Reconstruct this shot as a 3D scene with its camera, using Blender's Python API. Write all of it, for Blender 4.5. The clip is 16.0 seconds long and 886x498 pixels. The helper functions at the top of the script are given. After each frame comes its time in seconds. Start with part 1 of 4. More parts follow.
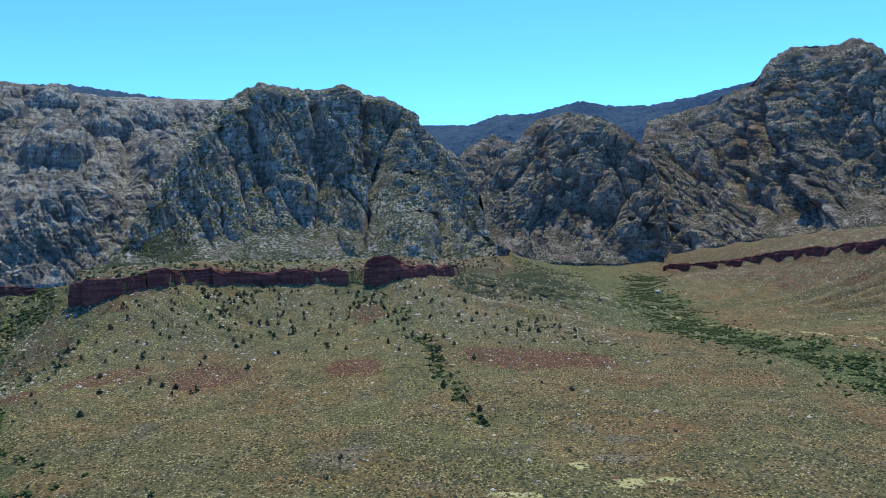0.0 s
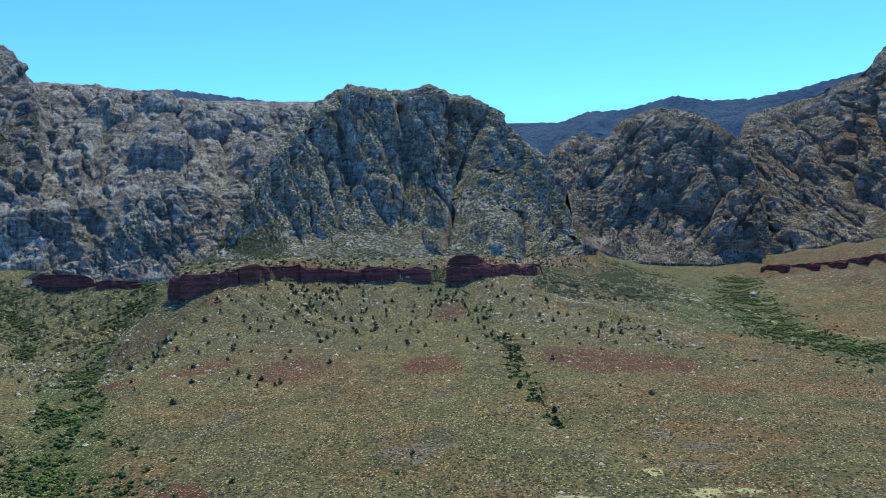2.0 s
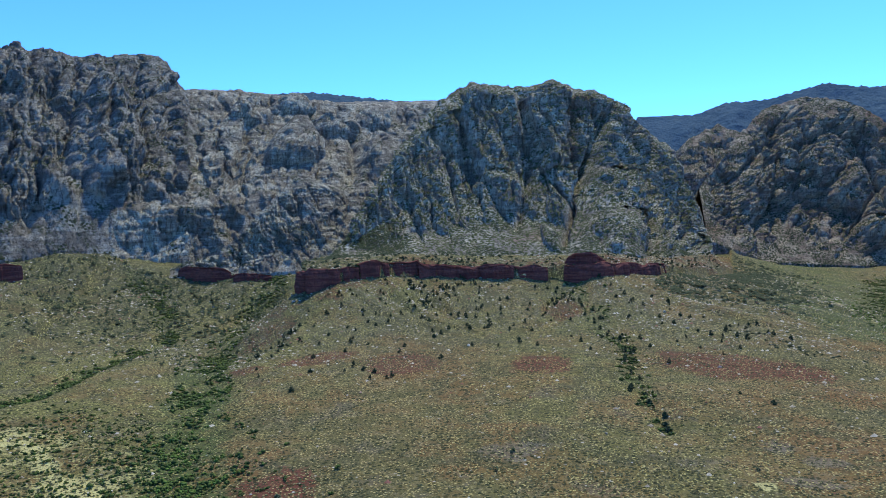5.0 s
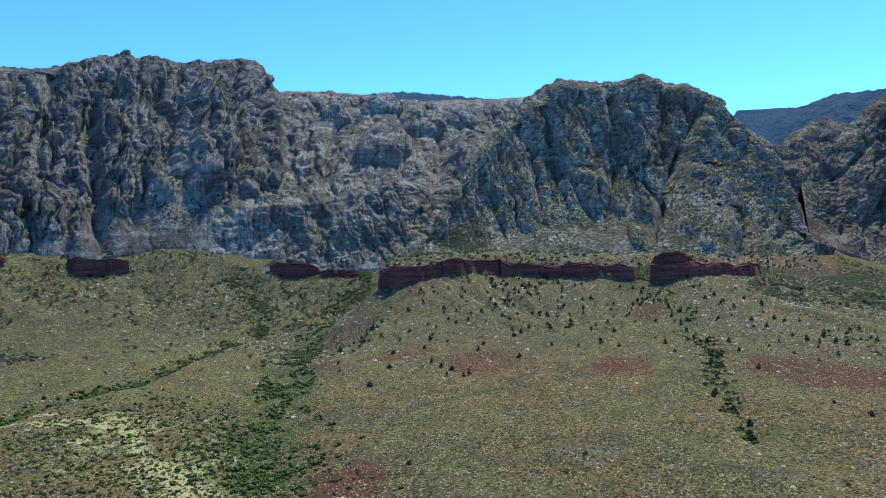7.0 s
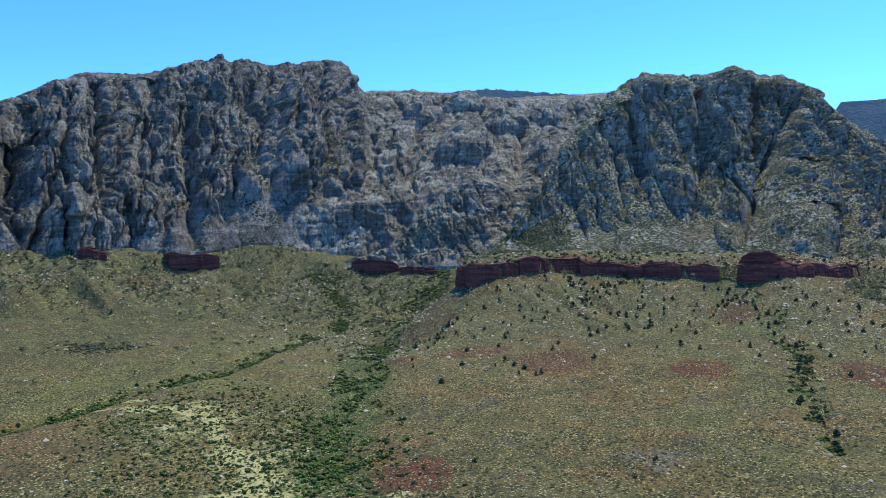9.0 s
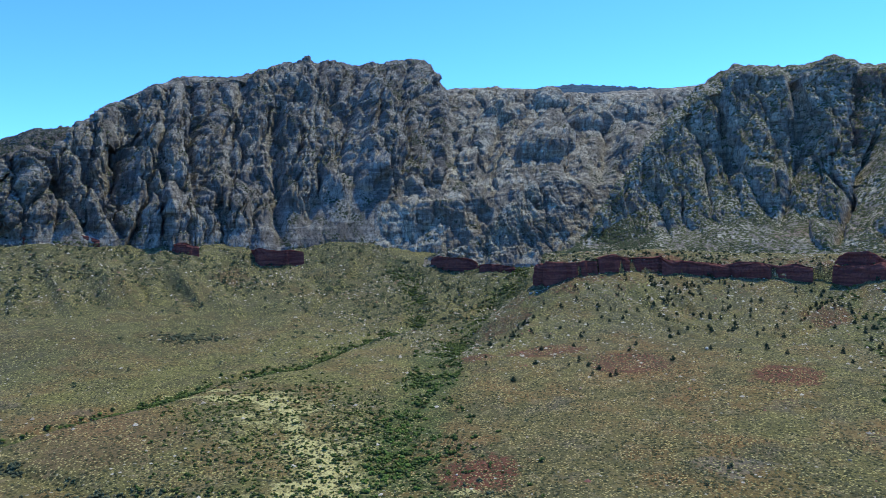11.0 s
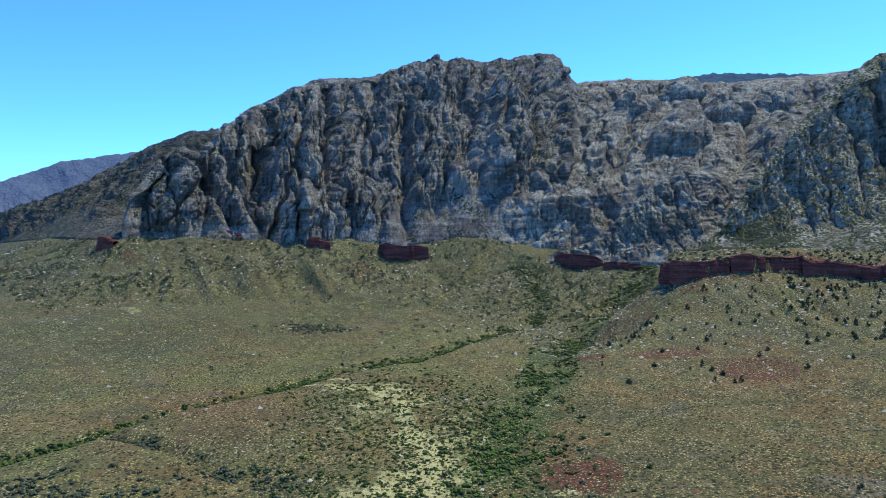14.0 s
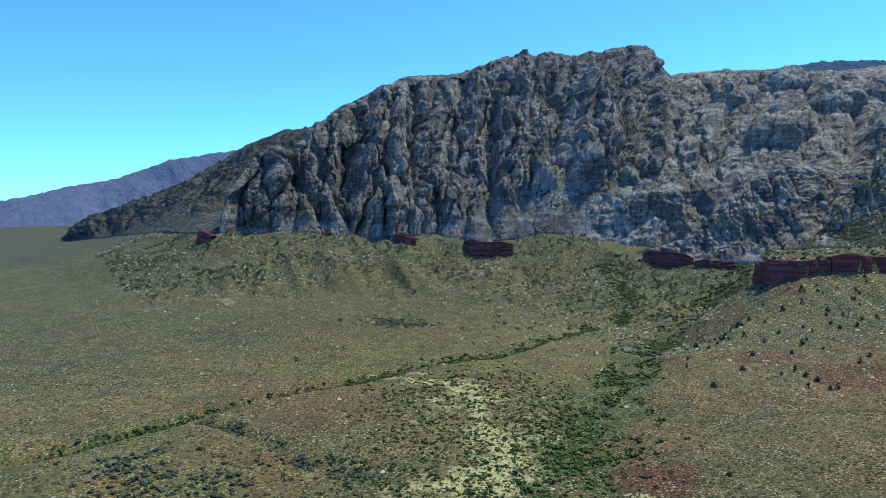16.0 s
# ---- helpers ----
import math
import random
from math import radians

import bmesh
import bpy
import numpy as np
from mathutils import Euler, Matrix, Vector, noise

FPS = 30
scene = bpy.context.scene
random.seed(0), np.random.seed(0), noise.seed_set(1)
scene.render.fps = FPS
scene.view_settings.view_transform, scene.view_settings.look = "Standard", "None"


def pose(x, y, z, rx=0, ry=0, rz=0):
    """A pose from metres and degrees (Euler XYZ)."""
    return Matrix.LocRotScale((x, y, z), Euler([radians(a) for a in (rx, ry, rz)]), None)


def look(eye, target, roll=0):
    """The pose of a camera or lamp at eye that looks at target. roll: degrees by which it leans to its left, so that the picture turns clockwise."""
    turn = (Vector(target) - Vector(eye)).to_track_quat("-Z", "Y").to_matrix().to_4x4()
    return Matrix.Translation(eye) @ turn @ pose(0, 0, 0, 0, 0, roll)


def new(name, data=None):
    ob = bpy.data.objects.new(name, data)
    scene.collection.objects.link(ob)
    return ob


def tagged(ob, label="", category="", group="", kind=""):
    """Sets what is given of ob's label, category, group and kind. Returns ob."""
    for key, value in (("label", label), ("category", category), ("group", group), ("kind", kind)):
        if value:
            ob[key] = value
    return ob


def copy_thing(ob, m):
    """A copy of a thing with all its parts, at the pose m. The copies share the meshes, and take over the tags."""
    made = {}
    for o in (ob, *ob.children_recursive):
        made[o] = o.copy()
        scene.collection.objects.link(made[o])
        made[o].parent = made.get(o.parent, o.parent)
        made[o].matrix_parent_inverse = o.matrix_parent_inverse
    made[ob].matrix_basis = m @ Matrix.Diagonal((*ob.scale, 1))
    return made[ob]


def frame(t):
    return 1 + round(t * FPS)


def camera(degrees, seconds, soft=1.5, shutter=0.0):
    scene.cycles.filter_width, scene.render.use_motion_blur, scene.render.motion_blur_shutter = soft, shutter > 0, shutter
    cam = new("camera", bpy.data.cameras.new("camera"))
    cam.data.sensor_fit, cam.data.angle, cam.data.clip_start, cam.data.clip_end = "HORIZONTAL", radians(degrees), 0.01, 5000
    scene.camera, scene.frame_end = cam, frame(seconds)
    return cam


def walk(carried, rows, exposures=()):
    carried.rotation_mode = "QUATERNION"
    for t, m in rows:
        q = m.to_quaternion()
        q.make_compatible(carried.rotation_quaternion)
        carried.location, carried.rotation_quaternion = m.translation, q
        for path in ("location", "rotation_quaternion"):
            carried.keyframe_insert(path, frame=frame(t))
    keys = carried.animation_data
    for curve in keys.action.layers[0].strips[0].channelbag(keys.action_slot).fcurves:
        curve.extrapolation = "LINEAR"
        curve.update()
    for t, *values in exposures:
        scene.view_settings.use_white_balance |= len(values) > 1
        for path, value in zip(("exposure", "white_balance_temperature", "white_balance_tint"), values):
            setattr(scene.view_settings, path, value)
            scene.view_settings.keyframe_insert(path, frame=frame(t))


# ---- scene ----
cam = camera(63.47, 16.0, soft=0.8)
ROWS = [
    (0.0, 0.0, 0.0, 118.0, 3.262, -3.295, -1.749),
    (0.5, 2.06, -0.06, 118.08, 5.027, -3.272, -1.764),
    (1.0, 4.12, -0.06, 118.17, 6.806, -3.25, -1.76),
    (1.5, 6.19, 0.01, 118.25, 8.617, -3.219, -1.768),
    (2.0, 8.24, 0.14, 118.34, 10.431, -3.215, -1.77),
    (2.5, 10.3, 0.34, 118.42, 12.233, -3.189, -1.782),
    (3.0, 12.34, 0.6, 118.51, 13.944, -3.183, -1.809),
    (3.5, 14.38, 0.92, 118.59, 15.654, -3.18, -1.817),
    (4.0, 16.41, 1.3, 118.68, 17.268, -3.186, -1.803),
    (6.5, 26.32, 4.11, 119.1, 26.067, -3.147, -1.83),
    (7.0, 28.24, 4.86, 119.18, 27.839, -3.147, -1.829),
    (7.5, 30.14, 5.66, 119.27, 29.504, -3.143, -1.837),
    (8.0, 32.02, 6.51, 119.35, 31.174, -3.158, -1.84),
    (8.5, 33.87, 7.42, 119.44, 32.866, -3.166, -1.837),
    (9.0, 35.69, 8.39, 119.52, 34.637, -3.153, -1.805),
    (11.5, 44.33, 14.01, 119.94, 43.182, -3.179, -1.833),
    (12.0, 45.95, 15.29, 120.03, 44.955, -3.175, -1.859),
    (12.5, 47.53, 16.61, 120.11, 46.652, -3.187, -1.849),
    (13.0, 49.07, 17.98, 120.2, 48.319, -3.186, -1.854),
    (13.5, 50.57, 19.4, 120.28, 50.145, -3.196, -1.83),
    (14.0, 52.02, 20.87, 120.37, 52.022, -3.202, -1.792),
    (14.5, 53.42, 22.38, 120.45, 53.971, -3.222, -1.782),
    (15.0, 54.77, 23.94, 120.54, 55.965, -3.265, -1.752),
    (15.5, 56.07, 25.54, 120.62, 57.701, -3.296, -1.738),
    (16.0, 57.32, 27.18, 120.7, 59.281, -3.322, -1.74),
]
walk(cam, [(t, pose(x, y, z, 0, 0, yaw) @ pose(0, 0, 0, 90 + pitch) @ pose(0, 0, 0, 0, 0, roll)) for t, x, y, z, yaw, pitch, roll in ROWS])

# ---- light ----
SUN_EL, SUN_DIR = 60.0, (0.08, 0.997)
sun = new("sun", bpy.data.lights.new("sun", "SUN"))
sun.data.energy, sun.data.angle, sun.data.color = 3.75, radians(0.53), (0.97, 0.96, 0.70)
sun.matrix_world = look((0, 0, 900), (-SUN_DIR[0] * 100, -SUN_DIR[1] * 100, 900 - math.hypot(*SUN_DIR) * 100 * math.tan(radians(SUN_EL))))
world = bpy.data.worlds.new("sky")
scene.world = world
world.use_nodes = True
wn = world.node_tree.nodes
sky = wn.new("ShaderNodeTexSky")
sky.sky_type, sky.sun_disc = "NISHITA", False
sky.sun_elevation, sky.sun_rotation = radians(SUN_EL), math.atan2(SUN_DIR[0], SUN_DIR[1])
sky.altitude, sky.air_density, sky.dust_density, sky.ozone_density = 1200, 1.0, 0.0, 1.0
tint = wn.new("ShaderNodeMix")
tint.data_type, tint.blend_type = "RGBA", "MULTIPLY"
tint.inputs[0].default_value, tint.inputs[7].default_value = 1.0, (0.34, 0.87, 1.62, 1.0)
world.node_tree.links.new(sky.outputs[0], tint.inputs[6])
world.node_tree.links.new(tint.outputs[2], wn["Background"].inputs[0])
wn["Background"].inputs[1].default_value = 0.192
scene.view_settings.exposure = 0.0

# ---- helpers of the place ----
def hash01(ix, iy, iz, k):
    n = (np.asarray(ix) * 374761393 + np.asarray(iy) * 668265263 + np.asarray(iz) * 2147483647 + k * 974634777) & 0xFFFFFFFF
    n = ((n ^ (n >> 13)) * 1274126177) & 0xFFFFFFFF
    n = ((n ^ (n >> 16)) * 1540483477) & 0xFFFFFFFF
    return (n ^ (n >> 15)).astype(np.float64) / 4294967295.0


def vnoise(x, y, z, k=0):
    """Smooth value noise, -1 to 1, on arrays."""
    x, y, z = np.broadcast_arrays(np.asarray(x, float), np.asarray(y, float), np.asarray(z, float))
    ix, iy, iz = (np.floor(a).astype(np.int64) for a in (x, y, z))
    fx, fy, fz = x - ix, y - iy, z - iz
    fx, fy, fz = (f * f * f * (f * (f * 6 - 15) + 10) for f in (fx, fy, fz))
    out = 0
    for dx in (0, 1):
        for dy in (0, 1):
            for dz in (0, 1):
                w = (fx if dx else 1 - fx) * (fy if dy else 1 - fy) * (fz if dz else 1 - fz)
                out = out + w * hash01(ix + dx, iy + dy, iz + dz, k)
    return out * 2 - 1


def fbm(x, y, z, octaves=4, k=0, gain=0.5):
    out, a = 0, 1.0
    for o in range(octaves):
        out = out + a * vnoise(x * 2 ** o + 17.3 * o, y * 2 ** o - 9.1 * o, z * 2 ** o + 4.7 * o, k + o)
        a *= gain
    return out


def ridged(x, y, z, octaves=3, k=0):
    out, a = 0, 1.0
    for o in range(octaves):
        out = out + a * (1 - 2 * np.abs(vnoise(x * 2 ** o, y * 2 ** o + 3.3 * o, z * 2 ** o, k + o)))
        a *= 0.5
    return out


def smooth(a, b, x):
    t = np.clip((x - a) / (b - a), 0, 1)
    return t * t * (3 - 2 * t)


def resample(line, n):
    p = np.array(line, float)
    s = np.concatenate([[0], np.cumsum(np.hypot(*np.diff(p[:, :2], axis=0).T))])
    t = np.linspace(0, s[-1], n)
    return np.stack([np.interp(t, s, p[:, i]) for i in range(p.shape[1])], 1)


def line_distance(x, y, line):
    """Distance from points to a polyline (x, y, z), the height at the nearest place and the way along it."""
    best, zz, ss, run = np.full(x.shape, 1e9), np.zeros(x.shape), np.zeros(x.shape), 0.0
    for a, b in zip(line[:-1], line[1:]):
        ex, ey = b[0] - a[0], b[1] - a[1]
        l = math.hypot(ex, ey)
        t = np.clip(((x - a[0]) * ex + (y - a[1]) * ey) / (l * l), 0, 1)
        d = np.hypot(x - a[0] - t * ex, y - a[1] - t * ey)
        m = d < best
        best, zz, ss = np.where(m, d, best), np.where(m, a[2] + t * (b[2] - a[2]), zz), np.where(m, run + t * l, ss)
        run += l
    return best, zz, ss


def inside(x, y, poly):
    c = np.zeros(x.shape, bool)
    for a, b in zip(poly, poly[1:] + poly[:1]):
        if a[1] != b[1]:
            c ^= ((a[1] > y) != (b[1] > y)) & (x < (b[0] - a[0]) * (y - a[1]) / (b[1] - a[1]) + a[0])
    return c


def grid_mesh(name, co, material, parent=None, mask=None, flip=False):
    """A sheet of quads from an array n x m x 3; mask: named values at the points."""
    n, m = co.shape[:2]
    i = np.arange(n * m).reshape(n, m)
    q = np.stack([i[:-1, :-1], i[1:, :-1], i[1:, 1:], i[:-1, 1:]], -1).reshape(-1, 4)
    if flip:
        q = q[:, ::-1]
    me = bpy.data.meshes.new(name)
    me.vertices.add(n * m)
    me.vertices.foreach_set("co", co.astype(np.float32).ravel())
    me.loops.add(q.size)
    me.loops.foreach_set("vertex_index", q.astype(np.int32).ravel())
    me.polygons.add(len(q))
    me.polygons.foreach_set("loop_start", np.arange(0, q.size, 4, dtype=np.int32))
    me.update(calc_edges=True)
    for key, val in (mask or {}).items():
        at = me.attributes.new(key, "FLOAT", "POINT")
        at.data.foreach_set("value", np.ascontiguousarray(val, np.float32).ravel())
    me.materials.append(material)
    ob = new(name, me)
    ob.parent = parent
    return ob


def tri_mesh(name, verts, faces, material, parent=None, mask=None):
    """A mesh of triangles from arrays."""
    me = bpy.data.meshes.new(name)
    me.vertices.add(len(verts))
    me.vertices.foreach_set("co", np.ascontiguousarray(verts, np.float32).ravel())
    me.loops.add(faces.size)
    me.loops.foreach_set("vertex_index", np.ascontiguousarray(faces, np.int32).ravel())
    me.polygons.add(len(faces))
    me.polygons.foreach_set("loop_start", np.arange(0, faces.size, 3, dtype=np.int32))
    me.update(calc_edges=True)
    for key, val in (mask or {}).items():
        at = me.attributes.new(key, "FLOAT", "POINT")
        at.data.foreach_set("value", np.ascontiguousarray(val, np.float32).ravel())
    me.materials.append(material)
    ob = new(name, me)
    ob.parent = parent
    return ob


# ---- materials ----
class Nodes:
    """Short way to write a node material."""

    def __init__(self, name, rough=0.9):
        self.mat = bpy.data.materials.new(name)
        self.mat.use_nodes = True
        self.t = self.mat.node_tree
        self.bsdf = self.t.nodes["Principled BSDF"]
        self.bsdf.inputs["Roughness"].default_value = rough
        self.bsdf.inputs["Specular IOR Level"].default_value = 0.2
        self.pos = self.node("ShaderNodeNewGeometry").outputs["Position"]

    def node(self, kind, **ins):
        n = self.t.nodes.new(kind)
        for k, v in ins.items():
            self.put(n.inputs[k.replace("_", " ")], v)
        return n

    def put(self, socket, v):
        if isinstance(v, bpy.types.NodeSocket):
            self.t.links.new(v, socket)
        else:
            socket.default_value = v

    def noise(self, scale, detail=5.0, stretch=(1, 1, 1), rough=0.55):
        m = self.node("ShaderNodeMapping", Vector=self.pos)
        m.inputs["Scale"].default_value = stretch
        return self.node("ShaderNodeTexNoise", Vector=m.outputs[0], Scale=scale, Detail=detail, Roughness=rough).outputs[0]

    def ramp(self, fac, a, b, lo=0.0, hi=1.0):
        n = self.node("ShaderNodeMapRange", Value=fac)
        n.interpolation_type = "SMOOTHSTEP"
        for k, v in zip(("From Min", "From Max", "To Min", "To Max"), (a, b, lo, hi)):
            n.inputs[k].default_value = v
        return n.outputs[0]

    def math(self, op, a, b=0.0):
        n = self.t.nodes.new("ShaderNodeMath")
        n.operation = op
        self.put(n.inputs[0], a)
        self.put(n.inputs[1], b)
        return n.outputs[0]

    def mix(self, fac, a, b, blend="MIX"):
        n = self.t.nodes.new("ShaderNodeMix")
        n.data_type, n.blend_type = "RGBA", blend
        self.put(n.inputs[0], fac)
        for s, v in ((n.inputs[6], a), (n.inputs[7], b)):
            self.put(s, v if isinstance(v, bpy.types.NodeSocket) else (*v, 1.0))
        return n.outputs[2]

    def attr(self, name):
        n = self.t.nodes.new("ShaderNodeAttribute")
        n.attribute_name = name
        return n.outputs["Fac"]

    def up(self):
        g = self.node("ShaderNodeNewGeometry")
        return self.node("ShaderNodeSeparateXYZ", Vector=g.outputs["Normal"]).outputs[2]

    def done(self, colour, bump=None, strength=0.5, distance=1.0):
        self.put(self.bsdf.inputs["Base Color"], colour)
        if bump is not None:
            b = self.node("ShaderNodeBump", Height=bump, Strength=strength, Distance=distance)
            self.put(self.bsdf.inputs["Normal"], b.outputs[0])
        return self.mat


def sandstone(name, pale, tan, red, redness, scrub=(0.045, 0.06, 0.028), green=0.45):
    """Weathered sandstone: pale and tan beds, red stains, dark varnish down the walls, joints with painted crevice
    shade, and scrub where it lies flat.
    """
    n = Nodes(name, 0.92)
    big = n.noise(0.007, 5)
    streak = n.noise(0.09, 6, (1, 1, 0.10), 0.62)
    tilt = n.node("ShaderNodeMapping", Vector=n.pos)
    tilt.inputs["Rotation"].default_value = (0.35, 0.5, 0.2)
    tilt.inputs["Scale"].default_value = (0.10, 0.10, 1)
    beds = n.node("ShaderNodeTexNoise", Vector=tilt.outputs[0], Scale=0.22, Detail=7.0, Roughness=0.65).outputs[0]
    grain = n.noise(0.22, 7, rough=0.68)
    mottle = n.noise(0.026, 8, rough=0.62)
    c = n.mix(n.ramp(n.math("ADD", n.math("MULTIPLY", beds, 0.35), n.math("MULTIPLY", mottle, 0.65)), 0.45, 0.56), tan, pale)
    c = n.mix(n.ramp(n.math("ADD", n.math("MULTIPLY", big, 0.7), n.math("MULTIPLY", mottle, 0.3)), 0.58 - redness, 0.70 - redness, 0, 0.8), c, red)
    c = n.mix(n.ramp(streak, 0.54, 0.68, 0, 0.6), c, (0.082, 0.068, 0.056))
    c = n.mix(n.ramp(grain, 0.46, 0.66), c, n.mix(0.38, c, (0.08, 0.065, 0.05)))
    upright = n.noise(0.22, 5, (1, 1, 0.09), 0.6)
    joints = n.ramp(n.math("ABSOLUTE", n.math("SUBTRACT", upright, 0.5)), 0.022, 0.004)
    level = n.noise(0.16, 6, (0.3, 0.3, 1), 0.65)
    ledges = n.math("MULTIPLY", n.ramp(n.math("ABSOLUTE", n.math("SUBTRACT", level, 0.5)), 0.020, 0.004), n.ramp(mottle, 0.46, 0.58, 0, 0.4))
    # Crevice shade painted as near-black lines along joints and ledges.
    c = n.mix(n.math("MULTIPLY", n.math("MAXIMUM", joints, ledges), 0.75), c, (0.05, 0.043, 0.038))
    dots = n.node("ShaderNodeTexVoronoi", Vector=n.pos, Scale=0.26).outputs["Distance"]
    patch = n.ramp(n.noise(0.028, 5), 0.58 - green * 0.3, 0.72 - green * 0.3)
    veg = n.math("MULTIPLY", n.math("MULTIPLY", n.ramp(dots, 0.66, 0.40), n.ramp(n.up(), 0.30, 0.55)), patch)
    c = n.mix(veg, c, scrub)
    h = n.math("ADD", n.math("MULTIPLY", grain, 1.5), n.math("ADD", n.math("MULTIPLY", streak, 1.6), n.math("MULTIPLY", beds, 1.0)))
    h = n.math("SUBTRACT", h, n.math("MULTIPLY", n.math("MAXIMUM", joints, ledges), 0.5))
    return n.done(c, h, 1.0, 2.6)


SANDSTONE = sandstone("pale_sandstone", (0.58, 0.515, 0.40), (0.29, 0.24, 0.19), (0.24, 0.135, 0.095), 0.02, (0.10, 0.11, 0.042), 1.0)
SLAB_ROCK = sandstone("slab_sandstone", (0.56, 0.50, 0.385), (0.25, 0.215, 0.17), (0.28, 0.17, 0.12), -0.01, green=0.15)
# Darker tones than the peak's rock, over the whole west wall.
SANDSTONE_DARK = sandstone("dark_sandstone", (0.42, 0.38, 0.315), (0.185, 0.162, 0.138), (0.20, 0.12, 0.09), -0.01, green=0.35)
SANDSTONE_WARM = sandstone("warm_sandstone", (0.56, 0.45, 0.32), (0.28, 0.20, 0.15), (0.25, 0.125, 0.09), 0.06, (0.06, 0.07, 0.032), 0.75)
HILL_ROCK = sandstone("scrubby_rock", (0.26, 0.215, 0.18), (0.15, 0.125, 0.11), (0.16, 0.09, 0.07), 0.02, green=0.9)


def red_rock():
    n = Nodes("red_bedded_rock", 0.95)
    beds = n.noise(0.5, 4, (0.06, 0.06, 1))
    grain = n.noise(0.5, 6)
    c = n.mix(n.ramp(beds, 0.35, 0.65), (0.14, 0.036, 0.031), (0.27, 0.080, 0.058))
    c = n.mix(n.ramp(grain, 0.4, 0.75), c, (0.10, 0.04, 0.03))
    return n.done(c, n.math("ADD", beds, grain), 0.8, 1.5)


RED_ROCK = red_rock()


def desert():
    n = Nodes("desert_soil", 0.97)
    big = n.noise(0.010, 5)
    wide = n.noise(0.028, 6, rough=0.65)
    mid = n.noise(0.13, 6, rough=0.7)
    fine = n.noise(1.1, 7, rough=0.75)
    c = n.mix(n.ramp(big, 0.45, 0.55), (0.225, 0.118, 0.042), (0.155, 0.128, 0.044))
    c = n.mix(n.math("MULTIPLY", n.attr("grass"), n.ramp(n.noise(0.02, 5), 0.36, 0.52, 0.35, 0.95)), c, (0.17, 0.155, 0.046))
    c = n.mix(n.ramp(wide, 0.50, 0.58, 0, 0.75), c, (0.110, 0.100, 0.040))
    c = n.mix(n.ramp(n.noise(0.017, 6, rough=0.65), 0.50, 0.62, 0, 0.7), c, (0.25, 0.155, 0.058))
    c = n.mix(n.ramp(n.noise(0.023, 6, rough=0.65), 0.57, 0.65, 0, 0.55), c, (0.15, 0.12, 0.085))
    c = n.mix(n.ramp(mid, 0.5, 0.68, 0, 0.7), c, (0.27, 0.205, 0.105))
    edge = n.math("ADD", n.math("MULTIPLY", n.math("SUBTRACT", mid, 0.5), 1.2), n.math("MULTIPLY", n.math("SUBTRACT", wide, 0.5), 1.6))
    c = n.mix(n.ramp(n.math("ADD", n.attr("bare"), edge), 0.4, 0.9, 0, 0.6), c, (0.195, 0.115, 0.050))
    red = n.ramp(n.math("ADD", n.attr("red_soil"), edge), 0.32, 0.62, 0, 0.92)
    c = n.mix(red, c, (0.165, 0.046, 0.028))
    green = n.ramp(n.math("ADD", n.attr("green"), edge), 0.32, 0.75, 0, 0.85)
    c = n.mix(green, c, (0.075, 0.115, 0.028))
    pale = n.ramp(n.math("ADD", n.attr("pale"), edge), 0.45, 0.8)
    c = n.mix(pale, c, (0.60, 0.52, 0.21))
    c = n.mix(n.ramp(n.math("ADD", n.attr("grey"), edge), 0.4, 0.75, 0, 0.5), c, (0.17, 0.155, 0.13))
    c = n.mix(n.attr("far"), c, (0.075, 0.078, 0.046))
    rubble = n.node("ShaderNodeTexVoronoi", Vector=n.pos, Scale=0.30)
    loose = n.math("MULTIPLY", n.attr("scree"), n.ramp(n.noise(0.05, 5), 0.36, 0.56))
    c = n.mix(n.math("MULTIPLY", n.attr("scree"), n.ramp(n.noise(0.06, 6), 0.4, 0.6, 0.25, 0.8)), c, (0.115, 0.110, 0.055))
    c = n.mix(n.math("MULTIPLY", loose, n.ramp(rubble.outputs["Distance"], 0.38, 0.22)), c, n.mix(rubble.outputs["Color"], (0.05, 0.06, 0.03), (0.40, 0.35, 0.27)))
    c = n.mix(n.ramp(fine, 0.44, 0.62), c, n.mix(0.65, c, (0.06, 0.05, 0.024)))
    tuft = n.node("ShaderNodeTexVoronoi", Vector=n.pos, Scale=0.62)
    c = n.mix(n.math("MULTIPLY", n.ramp(n.math("ADD", tuft.outputs["Distance"], n.math("MULTIPLY", fine, 0.5)), 0.64, 0.46, 0, 0.95), n.ramp(n.noise(0.09, 5), 0.34, 0.56)), c, n.mix(n.attr("grass"), (0.52, 0.40, 0.16), (0.48, 0.42, 0.14)))
    dots = n.node("ShaderNodeTexVoronoi", Vector=n.pos, Scale=0.42)
    c = n.mix(n.math("MULTIPLY", n.ramp(n.math("ADD", n.math("SUBTRACT", dots.outputs["Distance"], n.math("MULTIPLY", dots.outputs["Color"], 0.3)), n.math("MULTIPLY", fine, 0.3)), 0.44, 0.28, 0, 0.95), n.ramp(n.noise(0.07, 5), 0.34, 0.56, 0.4, 1.0)), c, (0.028, 0.034, 0.010))
    stones = n.node("ShaderNodeTexVoronoi", Vector=n.pos, Scale=0.17)
    c = n.mix(n.math("MULTIPLY", n.ramp(stones.outputs["Distance"], 0.17, 0.1), n.ramp(n.noise(0.03), 0.5, 0.6)), c, (0.48, 0.42, 0.32))
    return n.done(c, fine, 0.9, 0.8)


DESERT = desert()


